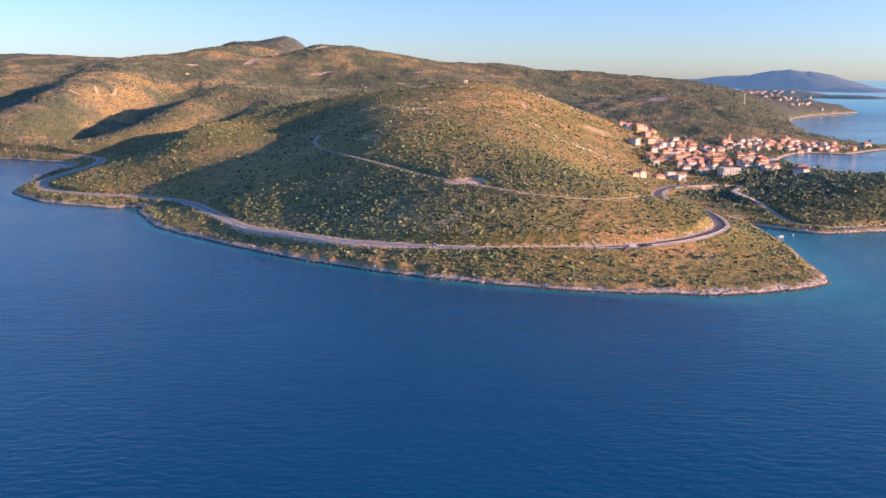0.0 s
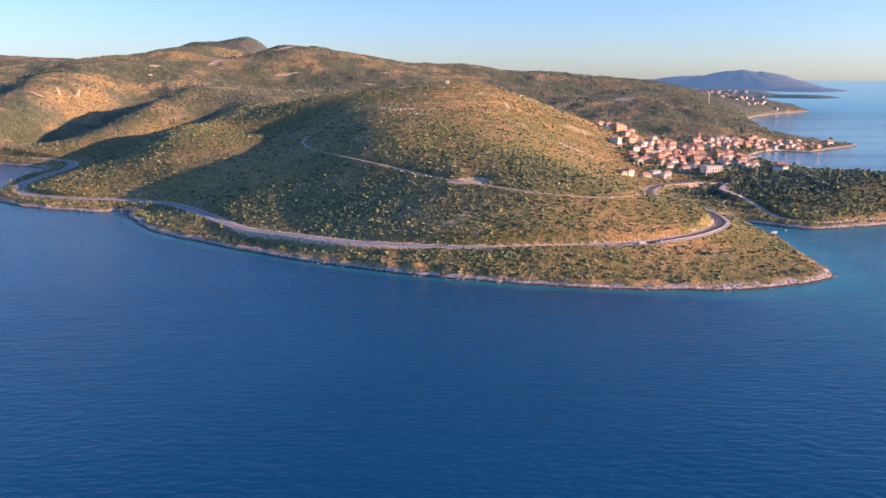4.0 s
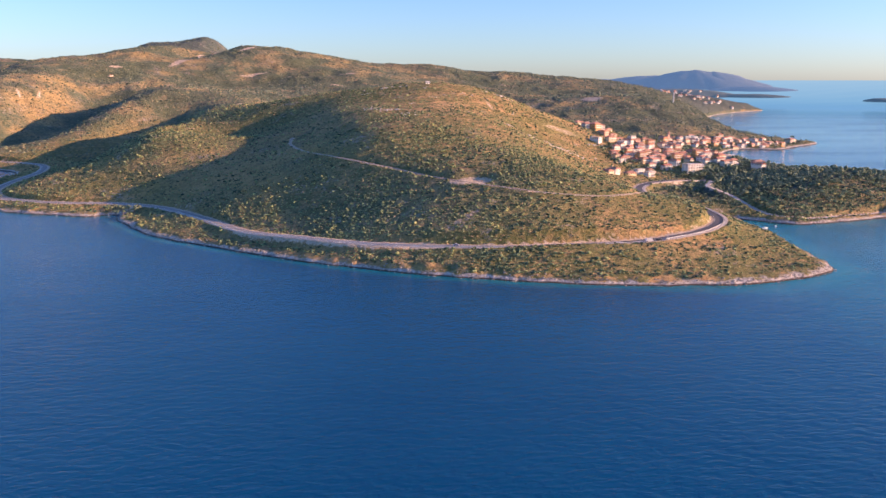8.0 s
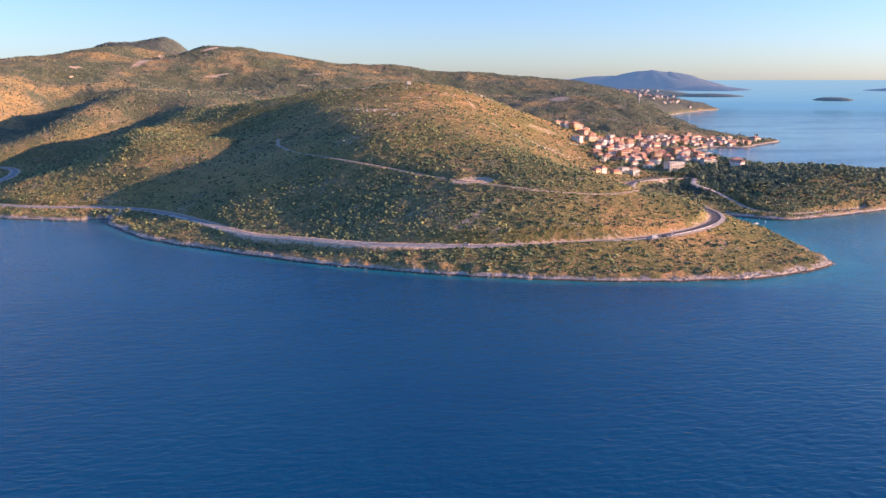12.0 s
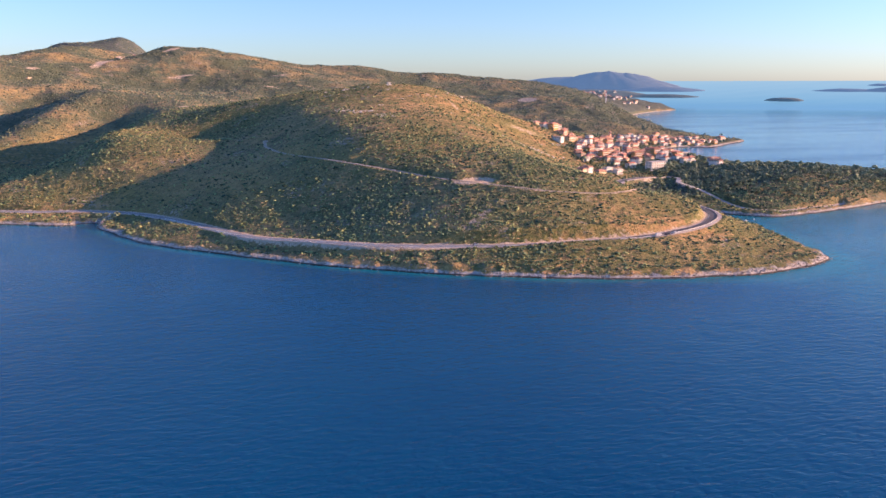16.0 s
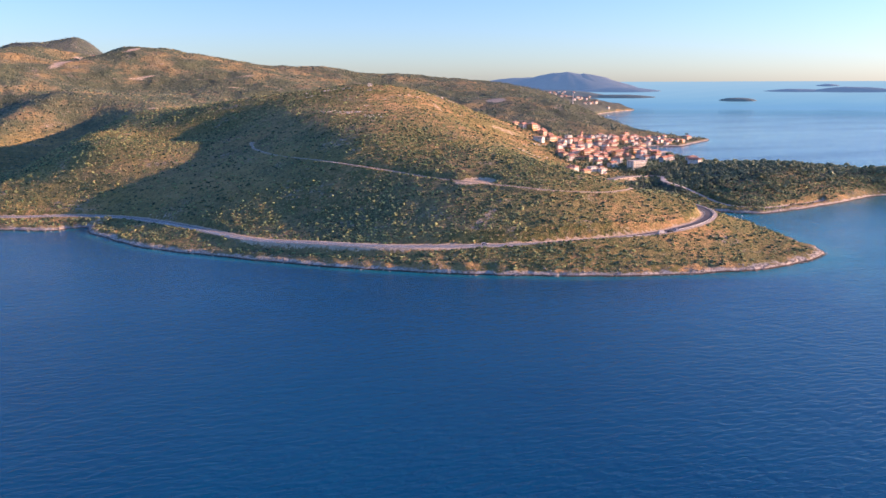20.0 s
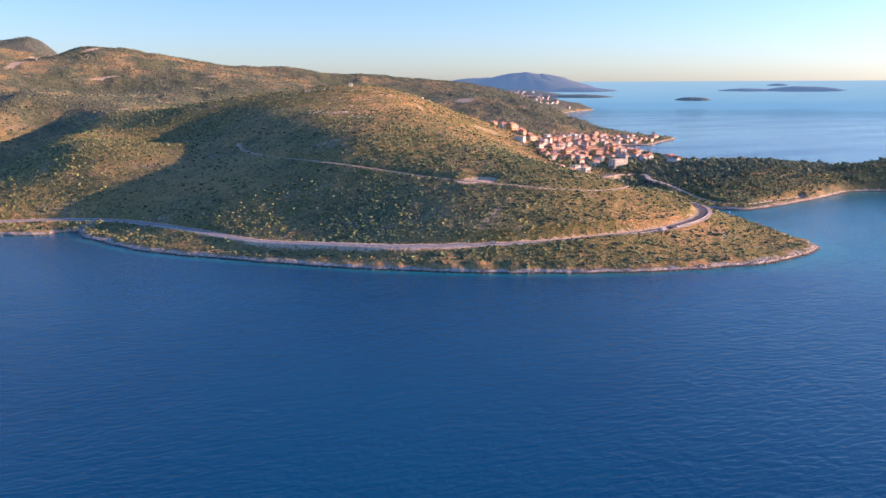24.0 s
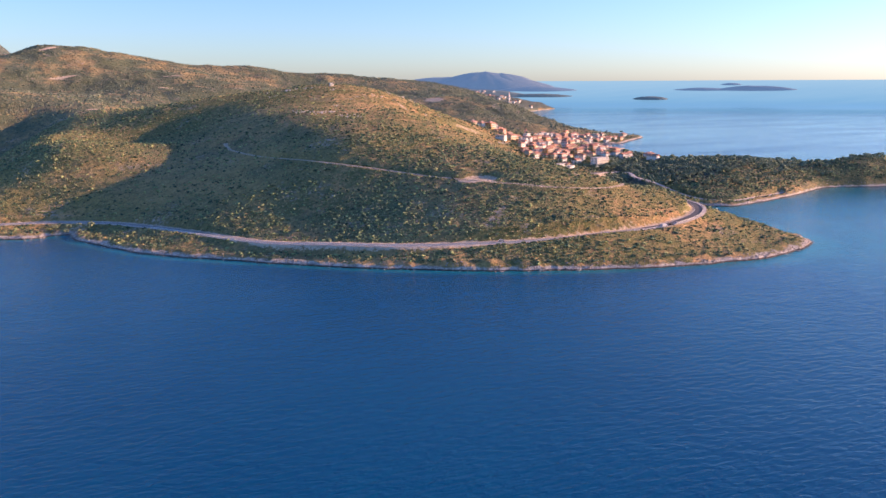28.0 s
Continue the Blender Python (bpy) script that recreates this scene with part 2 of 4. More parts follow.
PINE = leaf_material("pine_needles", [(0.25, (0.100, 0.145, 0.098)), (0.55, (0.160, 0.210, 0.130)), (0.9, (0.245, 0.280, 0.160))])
# the same needles paled and blued: distance haze painted into the leaf
HAZED_PINE = leaf_material("hazed_pine_needles", [(0.25, (0.10, 0.145, 0.115)), (0.55, (0.170, 0.215, 0.155)), (0.9, (0.26, 0.285, 0.195))])
BARK = worn("bark", (0.06, 0.045, 0.035), (0.16, 0.12, 0.09), 3.0)
ASPHALT = worn("asphalt", (0.095, 0.095, 0.10), (0.165, 0.162, 0.162), 0.15, 0.85, 0.01)
DUSTY = worn("dusty_asphalt", (0.24, 0.235, 0.23), (0.36, 0.35, 0.335), 0.15, 0.9, 0.01)
GRAVEL = worn("pale_gravel", (0.35, 0.325, 0.30), (0.58, 0.545, 0.505), 0.3, 0.95, 0.06)
TRACK = worn("dusty_track", (0.30, 0.255, 0.20), (0.50, 0.435, 0.355), 0.3, 0.95, 0.06)
PALE_LINE = worn("road_paint", (0.6, 0.6, 0.58), (0.8, 0.8, 0.78), 1.0)
CONCRETE = worn("concrete", (0.36, 0.34, 0.31), (0.56, 0.53, 0.49), 0.5)
ROCK = worn("limestone", (0.24, 0.22, 0.195), (0.70, 0.65, 0.59), 0.35, 0.9, 0.25, 0.4)

# ---- the lie of the land ----
COAST_WEST = [(-4200, 1500), (-2400, 1420), (-1300, 1330), (-900, 1240), (-680, 1182), (-600, 1150), (-540, 1118), (-512, 1060), (-518, 1015),
              (-497, 930), (-480, 868), (-466, 828), (-440, 798), (-398, 762), (-349, 740), (-316, 727), (-290, 735), (-284, 708)]
COAST_HEAD = [(-268, 678), (-231, 624), (-163, 566), (-112, 527), (-69, 499), (-28, 477), (6, 463), (40, 450), (73, 442), (105, 436), (140, 433), (171, 434),
              (204, 442), (230, 453), (242, 464), (248, 493), (254, 526), (261, 563), (266, 610), (267, 642), (268, 657), (280, 640), (296, 626), (318, 618), (370, 630),
              (446, 655), (503, 678), (530, 675), (585, 658), (680, 640), (790, 665), (830, 740)]
COAST_EAST = [(760, 830), (660, 890), (570, 950), (505, 1010), (480, 1060), (496, 1130), (540, 1235), (606, 1326), (650, 1346), (696, 1330), (762, 1380), (836, 1440), (866, 1476), (852, 1512), (815, 1560), (800, 1620), (850, 1850),
              (960, 2120), (1080, 2420), (1230, 2700), (1440, 2960), (1640, 3130), (1700, 3205), (1660, 3290), (1450, 3420), (1300, 3600), (1280, 4000), (1250, 4700), (-4200, 4800)]
# hills: middle, height, half lengths, turn
HEADLAND_HILLS = [(69, 1121, 104.4, 140, 153, -0.13), (-69, 778, 4.8, 35, 157, 0), (34, 707, -2.9, 35, 161, 0),
    (42, 618, 39.2, 89, 118, -0.06),
    (-44, 888, 23.5, 189, 177, 0),
    (352, 1044, 26.5, 70, 217, 0.35),
    (423, 802, 7.7, 147, 24, 0.38),
    (572, 667, 49.3, 133, 52, 0.29),
    (192, 566, 17.2, 80, 37, -0.36),
    (-62, 735, 17.0, 82, 67, -0.02),
    (-273, 891, 38.8, 48, 84, 0.35),
    (-72, 1011, -19.0, 70, 73, -0.01),
    (193, 602, 7.6, 17, 45, 0),
    (4, 768, 5.1, 70, 61, 0),
    (104, 782, 12.3, 61, 73, 0),
    (-158, 675, 6.0, 46, 51, 0),
    (435, 739, 21.6, 93, 33, 0.32),
    (53, 861, 13.1, 59, 62, 0)]
INLAND_HILLS = [(-187, 1182, 58.8, 89, 294, 0.45),
    (-280, 1607, 48.2, 217, 192, -0.17),
    (-950, 1994, 133.0, 396, 307, 0.03),
    (-736, 1600, 18.8, 120, 201, 0.17),
    (499, 1858, 53.7, 259, 216, -0.01),
    (639, 1709, 25.0, 117, 240, 0),
    (713, 1386, -9.9, 93, 117, 0),
    (-625, 1281, 40.4, 116, 141, 0.01),
    (-96, 1945, 35.3, 237, 248, -0.01),
    (-401, 2096, -42.8, 150, 106, 0.02),
    (-664, 1999, -21.9, 104, 116, -0.01),
    (-735, 1460, -10.3, 79, 111, 0),
    (67, 2104, 27.9, 159, 148, 0),
    (616, 1639, -16.5, 89, 74, 0),
    (-215, 1065, 9.0, 45, 65, 0.2),
    (-150, 900, -10.0, 35, 60, 0.3)]
SKYLINE_HILLS = [(-407, 2484, 182.8, 351, 300, 0.05),
    (-652, 3097, 172.6, 151, 321, -0.24),
    (470, 2657, 130.2, 507, 340, -0.54),
    (-1692, 3410, 213.6, 836, 625, 0.27),
    (961, 3109, 53.8, 344, 294, 0.01),
    (1403, 2984, 16.3, 148, 147, 0),
    (-581, 3000, 31.6, 40, 160, 0),
    (1250, 3480, 62.0, 420, 230, 0),
    (-677, 3000, -14.2, 98, 150, 0),
    (-526, 2462, -48.8, 69, 154, 0),
    (-793, 2951, 20.1, 40, 120, 0),
    (192, 2567, 22.8, 103, 121, 0),
    (877, 2649, 10.7, 111, 150, 0)]
HILLS = HEADLAND_HILLS + INLAND_HILLS + SKYLINE_HILLS
# crests and gullies: half width, then points with the rise
SPURS = [(55, [(-405, 830, 14), (-382, 880, 21), (-356, 950, 21), (-327, 1040, 40), (-307, 1200, 27)]),
         (55, [(-271, 735, -9), (-252, 780, -8), (-230, 840, -12), (-204, 920, 6), (-178, 1010, -9)]),
         (60, [(-518, 1115, -3), (-480, 1200, -21), (-440, 1290, -29), (-405, 1420, -37)]),
         (60, [(-523, 1210, 1), (-494, 1300, 17), (-461, 1440, 39), (-440, 1680, 9)]),
         (70, [(-621, 1200, -14), (-640, 1380, -59), (-630, 1580, -50), (-610, 1800, -39)]),
         (80, [(-762, 1360, 17), (-765, 1500, 33), (-790, 1720, 22)]),
         (80, [(-931, 1600, -26), (-954, 1780, -37), (-976, 2020, -29)]),
         (50, [(-225, 640, 0), (-215, 700, 2), (-190, 765, 14), (-165, 840, 14), (-140, 920, 11), (-120, 1000, 3)]),
         (55, [(-120, 620, 0), (-110, 700, 3), (-105, 780, 3), (-100, 850, 4)])]
# earth laid open: middle, half lengths, turn
EARTH = [(-530, 2262, 90, 15, 1.31), (-538, 2600, 60, 10, 1.4), (-669, 2105, 20, 9, 0.3), (-659, 2030, 8, 7, 0), (-333, 2186, 42, 7, 0.35), (-365, 2395, 48, 10, 0.9),
         (-732, 1658, 3, 24, 0.5), (-706, 1691, 3, 22, 0.2), (-772, 1606, 40, 4, -0.1), (497, 1815, 27, 20, -0.6), (196, 986, 34, 15, 0.1), (-79, 2194, 26, 6, 0.2),
         (-106, 2062, 28, 7, 0.3), (-259, 1439, 24, 9, 0.3), (-278, 1024, 12, 4, 0.5), (-282, 741, 9, 12, 0.4), (246, 892, 22, 6, 0.3), (262, 672, 14, 8, 0.2), (102, 990, 4, 24, 0.1), (266, 783, 17, 11, 0.5)]
# roads: x, y, z
COAST_ROAD = [(-900, 1290, 8), (-700, 1225, 8), (-600, 1190, 7), (-510, 1140, 7), (-478, 1060, 6), (-470, 960, 6), (-458, 880, 6), (-428, 822, 6), (-390, 793, 6), (-350, 778, 6), (-306, 767, 6.5), (-262, 742, 7),
              (-230, 706, 7.5), (-200, 660, 8.5), (-157, 595, 9), (-117, 562, 10.5), (-66, 530, 11), (-10, 511, 11.5), (30, 503, 12), (65, 501, 12.7), (118, 501, 14), (160, 511, 16.3), (188, 530, 18)]
VILLAGE_ROAD = [(188, 530, 18), (205, 556, 18.6), (212, 590, 18.6), (214, 625, 18), (205, 665, 17), (200, 700, 17.5), (208, 732, 18.6), (228, 762, 18.8), (254, 783, 18), (284, 802, 16.5), (318, 820, 13)]
DIRT_TRACK = [(-139, 878, 59.8), (-139, 839, 55.9), (-121, 775, 54.0), (-95, 717, 54.8), (-73, 685, 53.5), (-41, 653, 49.9), (-19, 629, 47.0), (3, 606, 45.2), (26, 584, 44.0), (49, 569, 42.2), (69, 561, 40.2), (92, 559, 38.4), (115, 559, 37.2), (137, 567, 37.1), (158, 596, 34.0), (178, 640, 25.6), (192, 690, 20.0)]
BEACH_ROAD = [(322, 815, 13.5), (302, 772, 18), (282, 738, 18.5), (286, 725, 16.5), (292, 717, 14), (297, 709, 11), (300, 697, 7.5), (301, 682, 5), (300, 663, 4), (307, 641, 3.2), (330, 633, 2.8), (361, 641, 2.6), (392, 648, 2.6), (420, 657, 2.8)]


def smooth_line(pts, n=6, closed=False):
    p, out = np.array(pts, float), []
    m = len(p)
    for i in range(m if closed else m - 1):
        a, b, c, d = (p[(i + k) % m] if closed else p[min(max(i + k, 0), m - 1)] for k in (-1, 0, 1, 2))
        for s in np.linspace(0, 1, n, endpoint=False):
            out.append(0.5 * (2 * b + (c - a) * s + (2 * a - 5 * b + 4 * c - d) * s * s + (3 * b - a - 3 * c + d) * s ** 3))
    if not closed:
        out.append(p[-1])
    return np.array(out)


SHORE = smooth_line(COAST_WEST + COAST_HEAD + COAST_EAST, 4, True)
ROADS = {"coast": smooth_line(COAST_ROAD + VILLAGE_ROAD[1:], 6), "track": smooth_line(DIRT_TRACK, 6), "beach": smooth_line(BEACH_ROAD, 6)}


def lattice(ix, iy, seed):
    """A repeatable random number for each lattice corner."""
    v = (ix * 374761393 + iy * 668265263 + seed * 1442695041) & 0xFFFFFFFF
    v = ((v ^ (v >> 13)) * 1274126177) & 0xFFFFFFFF
    return ((v ^ (v >> 16)) & 0xFFFF) / 65535.0


def rough(x, y, size, octaves=4, seed=0, keep=0.5):
    """Fractal noise from -1 to 1 on arrays."""
    total, weight, amp = np.zeros(np.shape(x)), 0.0, 1.0
    for o in range(octaves):
        u, v = x / size + 17.3 * o, y / size - 9.1 * o
        iu, iv = np.floor(u).astype(np.int64), np.floor(v).astype(np.int64)
        fu, fv = u - iu, v - iv
        fu, fv = fu * fu * (3 - 2 * fu), fv * fv * (3 - 2 * fv)
        a, b = lattice(iu, iv, seed + o), lattice(iu + 1, iv, seed + o)
        c, d = lattice(iu, iv + 1, seed + o), lattice(iu + 1, iv + 1, seed + o)
        total += amp * (2 * ((a * (1 - fu) + b * fu) * (1 - fv) + (c * (1 - fu) + d * fu) * fv) - 1)
        weight += amp
        amp *= keep
        size /= 2.03
    return total / weight


def shore_distance(x, y):
    """Metres inland (out at sea: minus)."""
    x, y = np.asarray(x, float), np.asarray(y, float)
    best, inside = np.full(x.shape, 1e18), np.zeros(x.shape, bool)
    for (ax, ay), (bx, by) in zip(SHORE, np.roll(SHORE, -1, 0)):
        ux, uy = bx - ax, by - ay
        s = np.clip(((x - ax) * ux + (y - ay) * uy) / (ux * ux + uy * uy + 1e-9), 0, 1)
        best = np.minimum(best, (x - ax - s * ux) ** 2 + (y - ay - s * uy) ** 2)
        inside ^= ((ay > y) != (by > y)) & (x < ux * (y - ay) / (uy if uy else 1e-9) + ax)
    return np.where(inside, 1, -1) * np.sqrt(best)


def beside(line, x, y):
    """Distance to a road's middle, signed side (right of its course: plus) and the road's height there."""
    best, side, zz = np.full(np.shape(x), 1e9), np.zeros(np.shape(x)), np.zeros(np.shape(x))
    for a, b in zip(line[:-1], line[1:]):
        ux, uy = b[0] - a[0], b[1] - a[1]
        s = np.clip(((x - a[0]) * ux + (y - a[1]) * uy) / (ux * ux + uy * uy), 0, 1)
        dx, dy = x - a[0] - s * ux, y - a[1] - s * uy
        d = np.hypot(dx, dy)
        near = d < best
        best, side = np.where(near, d, best), np.where(near, np.sign(dx * uy - dy * ux), side)
        zz = np.where(near, a[2] + s * (b[2] - a[2]), zz)
    return best, side, zz


def ridge(line, x, y):
    """Distance to a crest or gully line, and its rise there."""
    line = np.array(line, float)
    q, _, rise = beside(line, x, y)
    return q, rise


def soft_step(v, a, b):
    s = np.clip((v - a) / (b - a), 0, 1)
    return s * s * (3 - 2 * s)


def land(x, y):
    """Height of the ground, metres inland, and how bare it is."""
    x, y = np.asarray(x, float), np.asarray(y, float)
    d = shore_distance(x, y)
    d = d + 2.2 * rough(x, y, 16, 3, 5) * (np.abs(d) < 40) + 6 * rough(x, y, 140, 3, 9) * (d > 60)
    inland = np.maximum(d, 0)
    h = np.zeros(x.shape)
    for cx, cy, top, sx, sy, turn in HILLS:
        c, s = math.cos(turn), math.sin(turn)
        u, v = ((x - cx) * c + (y - cy) * s) / sx, (-(x - cx) * s + (y - cy) * c) / sy
        h = h + top * np.exp(-0.5 * (u * u + v * v))
    for width, line in SPURS:
        q, rise = ridge(line, x, y)
        h = h + rise * np.exp(-0.5 * (q / width) ** 2)
    away = np.hypot(x, y)
    ground = 2.2 * (1 - np.exp(-inland / 5)) + h * (1 - np.exp(-inland / 55))
    fade = soft_step(inland, 5, 70)
    ground = ground + fade * (1.5 * rough(x, y, 45, 4, 21) + soft_step(away, 1100, 1900) * (9 * rough(x, y, 260, 4, 31) + 4.5 - 11 * np.abs(rough(x, y, 110, 4, 33)) + 3 * rough(x, y, 42, 3, 35)))
    ground = ground + 0.5 * rough(x, y, 7, 3, 41) * soft_step(inland, 0, 4)
    # limestone ledges over the water
    ground = ground + soft_step(inland, 0.2, 2.0) * (1 - soft_step(inland, 9, 16)) * (0.7 + 1.1 * rough(x, y, 9, 3, 51))
    ground = np.where(d > 0, ground, np.maximum(d * 0.35, -6))
    bare = np.zeros(x.shape)
    for name, half, bank in (("coast", 6.2, 11.0), ("track", 1.8, 6.5), ("beach", 2.6, 7.0)):
        near = (y < 1400) & (x > -1000) & (x < 420)
        if not near.any():
            continue
        q, side, z = beside(ROADS[name], x[near], y[near])
        w = 1 - soft_step(q, half, bank)
        ground[near] = ground[near] * (1 - w) + (z - 0.05) * w
        bare[near] = np.maximum(bare[near], (1 - soft_step(q, half - 0.5, half + 1.5)) * 0.8)
    # a levelled clearing on the track
    u, v = (x - 18) / 16, (y - 597) / 10
    q = np.hypot(u, v)
    w = 1 - soft_step(q, 0.75, 1.5)
    ground = ground * (1 - w) + 44.6 * w
    bare = np.maximum(bare, 1 - soft_step(q, 0.85, 1.25))
    # banks of fill below the road and cuts above it, and earth laid open on the hills
    q, side, z = beside(ROADS["coast"], x, y)
    fill = (side > 0) * (1 - soft_step(q, 7, 10.5)) * soft_step(x, -190, -150) * (1 - soft_step(x, -30, 40))
    cut = (side < 0) * (1 - soft_step(q, 8, 13)) * np.maximum(soft_step(x, 70, 110) * (y < 560), np.exp(-((x + 232) / 28) ** 2))
    bare = np.maximum(bare, np.maximum(0.75 * fill, 0.34 * cut))
    for px, py, long, wide, turn in EARTH:
        c, s = math.cos(turn), math.sin(turn)
        u, v = ((x - px) * c + (y - py) * s) / long, (-(x - px) * s + (y - py) * c) / wide
        bare = np.maximum(bare, (0.8 if py > 1300 else 0.5) * (1 - soft_step(np.hypot(u, v), 0.3, 1.6)))
    return ground, d, bare


def ground_height(x, y):
    return float(land(np.array([x]), np.array([y]))[0][0])


def woodland(x, y):
    """How wooded the land is: pines on the peninsula's back, the far ridge and the village point."""
    w = np.zeros(np.shape(x))
    north = (0.14 + 0.86 * soft_step(y - 0.02 * (x - 300) + 14 * rough(x, y, 40, 2, 93), 700, 722)) * soft_step(y - 0.16 * (x - 300), 640, 665) * soft_step(x, 300, 345) * (1 - soft_step(y, 940, 985)) * (1 - soft_step(y - 830 + (x - 330) * 0.2, 20, 70) * (x < 400))
    w = np.maximum(w, 0.8 * north)
    ridge_w = soft_step(rough(x, y, 170, 3, 91) + soft_step(x, 520, 740) * 0.9 + 0.35, 0.0, 0.35) * soft_step(y, 1370, 1430) * (y < 2600) * soft_step(x, 380, 480)
    w = np.maximum(w, 0.36 * ridge_w)
    w = np.maximum(w, 0.75 * np.exp(-((x - 278) / 34) ** 2 - ((y - 748) / 48) ** 2))
    w = np.maximum(w, 0.75 * (x > 1000) * (y > 2400) * (shore_distance(x, y) > 10))
    w = np.maximum(w, 0.8 * soft_step(y - 0.35 * x, 2820, 2950) * (x < -250) * (x > -900))
    shaded = soft_step(rough(x, y, 220, 3, 95), 0.15, 0.4) * soft_step(y, 1500, 1700) * (y < 2050)
    return np.maximum(w, 0.3 * shaded)


def far_sea(r):
    """The sheet of sea lifts far out, so that its rim lies on the horizon."""
    return 126.5 * np.clip((r - 3600) / 1300, 0, 1.02) ** 1.6


def mesh_of(name, verts, faces, material, smooth=True, attributes=None):
    """A mesh from arrays; all faces have the same number of corners."""
    me = bpy.data.meshes.new(name)
    n, k = faces.shape
    me.vertices.add(len(verts))
    me.vertices.foreach_set("co", np.ascontiguousarray(verts, np.float32).ravel())
    me.loops.add(n * k)
    me.loops.foreach_set("vertex_index", np.ascontiguousarray(faces, np.int32).ravel())
    me.polygons.add(n)
    me.polygons.foreach_set("loop_start", np.arange(0, n * k, k, dtype=np.int32))
    me.polygons.foreach_set("use_smooth", np.full(n, smooth))
    for key, values in (attributes or {}).items():
        me.attributes.new(key, "FLOAT", "POINT").data.foreach_set("value", np.ascontiguousarray(values, np.float32))
    me.materials.append(material)
    me.update(calc_edges=True)
    me.validate()
    return me


def sheet(rows, columns):
    """Quads of a grid of rows by columns."""
    i = np.arange((rows - 1) * columns).reshape(rows - 1, columns)[:, :-1].ravel()
    return np.stack([i, i + 1, i + columns + 1, i + columns], 1)


MIDDLE = (-128.0, 20.0)


def build_ground():
    turns = np.radians(np.concatenate([np.arange(-62, -40, 0.8), np.arange(-40, 58, 0.13), np.arange(58, 82, 0.8)]))
    reach = np.concatenate([np.arange(380, 760, 2.2), 760 * np.exp(np.arange(0, math.log(4300 / 760), 0.0046))])
    rr, tt = np.meshgrid(reach, turns, indexing="ij")
    x, y = MIDDLE[0] + rr * np.sin(tt), MIDDLE[1] + rr * np.cos(tt)
    z, d, bare = land(x, y)
    faces = sheet(*x.shape)
    flat = z.ravel()
    faces = faces[(flat[faces].max(1) > -1.5)]
    used, faces = np.unique(faces, return_inverse=True)
    faces = faces.reshape(-1, 4)[:, ::-1]
    verts = np.stack([x.ravel(), y.ravel(), flat], 1)[used]
    px, py = verts[:, 0], verts[:, 1]
    # grey heath on the low cape; green herbs near the bend, rusty grass higher up
    # haze inland, shade on gully slope, front slope and valley, put into the ground colour
    haze_shade_heath = 0.95 * soft_step(py - 0.15 * px, 1120, 1650)
    haze_shade_heath = np.maximum(haze_shade_heath, 0.75 * np.exp(-((px + 165) / 105) ** 2 - ((py - 800) / 190) ** 2))
    haze_shade_heath = np.maximum(haze_shade_heath, 0.7 * np.exp(-((px + 55) / 150) ** 2 - ((py - 585) / 62) ** 2))
    haze_shade_heath = np.maximum(haze_shade_heath, 0.6 * soft_step(px, 290, 330) * (py < 960))
    haze_shade_heath = np.maximum(haze_shade_heath, 0.9 * np.exp(-((px - 275) / 45) ** 2 - ((py - 745) / 60) ** 2))
    meadow = 0.10 * np.exp(-((px - 130) / 120) ** 2 - ((py - 640) / 90) ** 2) - 0.12 * np.exp(-((px - 60) / 120) ** 2 - ((py - 900) / 130) ** 2) + 0.03 * np.exp(-((px - 120) / 200) ** 2 - ((py - 510) / 90) ** 2)
    meadow = meadow + 0.10 * np.exp(-((px + 310) / 120) ** 2 - ((py - 930) / 220) ** 2)
    meadow = meadow + 0.09 * soft_step(px, 300, 450) * soft_step(py, 1100, 1250)
    ob = new("ground", mesh_of("ground", verts, faces, GROUND, True, {"bare": bare.ravel()[used], "wooded": woodland(verts[:, 0], verts[:, 1]), "meadow": meadow, "haze_shade_heath": haze_shade_heath}))
    tagged(ob, "dry scrub-covered limestone hills running down to the sea", "ground", kind="structure")


def build_sea():
    reach = np.concatenate([[0, 40, 120, 240, 340], np.arange(380, 800, 9), np.arange(800, 1600, 40), np.arange(1600, 3600, 100), np.arange(3600, 4960, 40)])
    turns = np.radians(np.concatenate([np.arange(-60, 75, 0.5), np.arange(75, 300.01, 5)]))
    rr, tt = np.meshgrid(reach, turns, indexing="ij")
    x, y = MIDDLE[0] + rr * np.sin(tt), MIDDLE[1] + rr * np.cos(tt)
    d = shore_distance(x, y)
    shallow_sheen = np.clip(1 + d / (14 + 46 * soft_step(x, 80, 250)), 0, 1) * (d < 8)
    # sky sheen on the sunward side, put in as a wide turquoise tint
    shallow_sheen = np.maximum(shallow_sheen, 0.62 * soft_step(d + 60 * rough(x, y, 120, 3, 15), -330, -20) * soft_step(x, 60, 300) * (y < 1000) * (d < 8))
    verts = np.stack([x.ravel(), y.ravel(), far_sea(rr).ravel()], 1)
    ripple = (np.clip(1.15 - rr / 2600, 0.42, 1) * (1 - 0.7 * soft_step(rr, 2900, 3600))).ravel()
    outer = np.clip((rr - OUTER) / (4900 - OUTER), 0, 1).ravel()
    columns, split = len(turns), int(np.searchsorted(reach, OUTER))
    near = slice(0, (split + 1) * columns)
    ob = new("water", mesh_of("water", verts[near], sheet(split + 1, columns)[:, ::-1], SEA, True, {"shallow_sheen": shallow_sheen.ravel()[near], "ripple": ripple[near]}))
    tagged(ob, "calm deep blue sea with small wind ripples, turquoise along the shore", "sea", kind="structure")
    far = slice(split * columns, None)
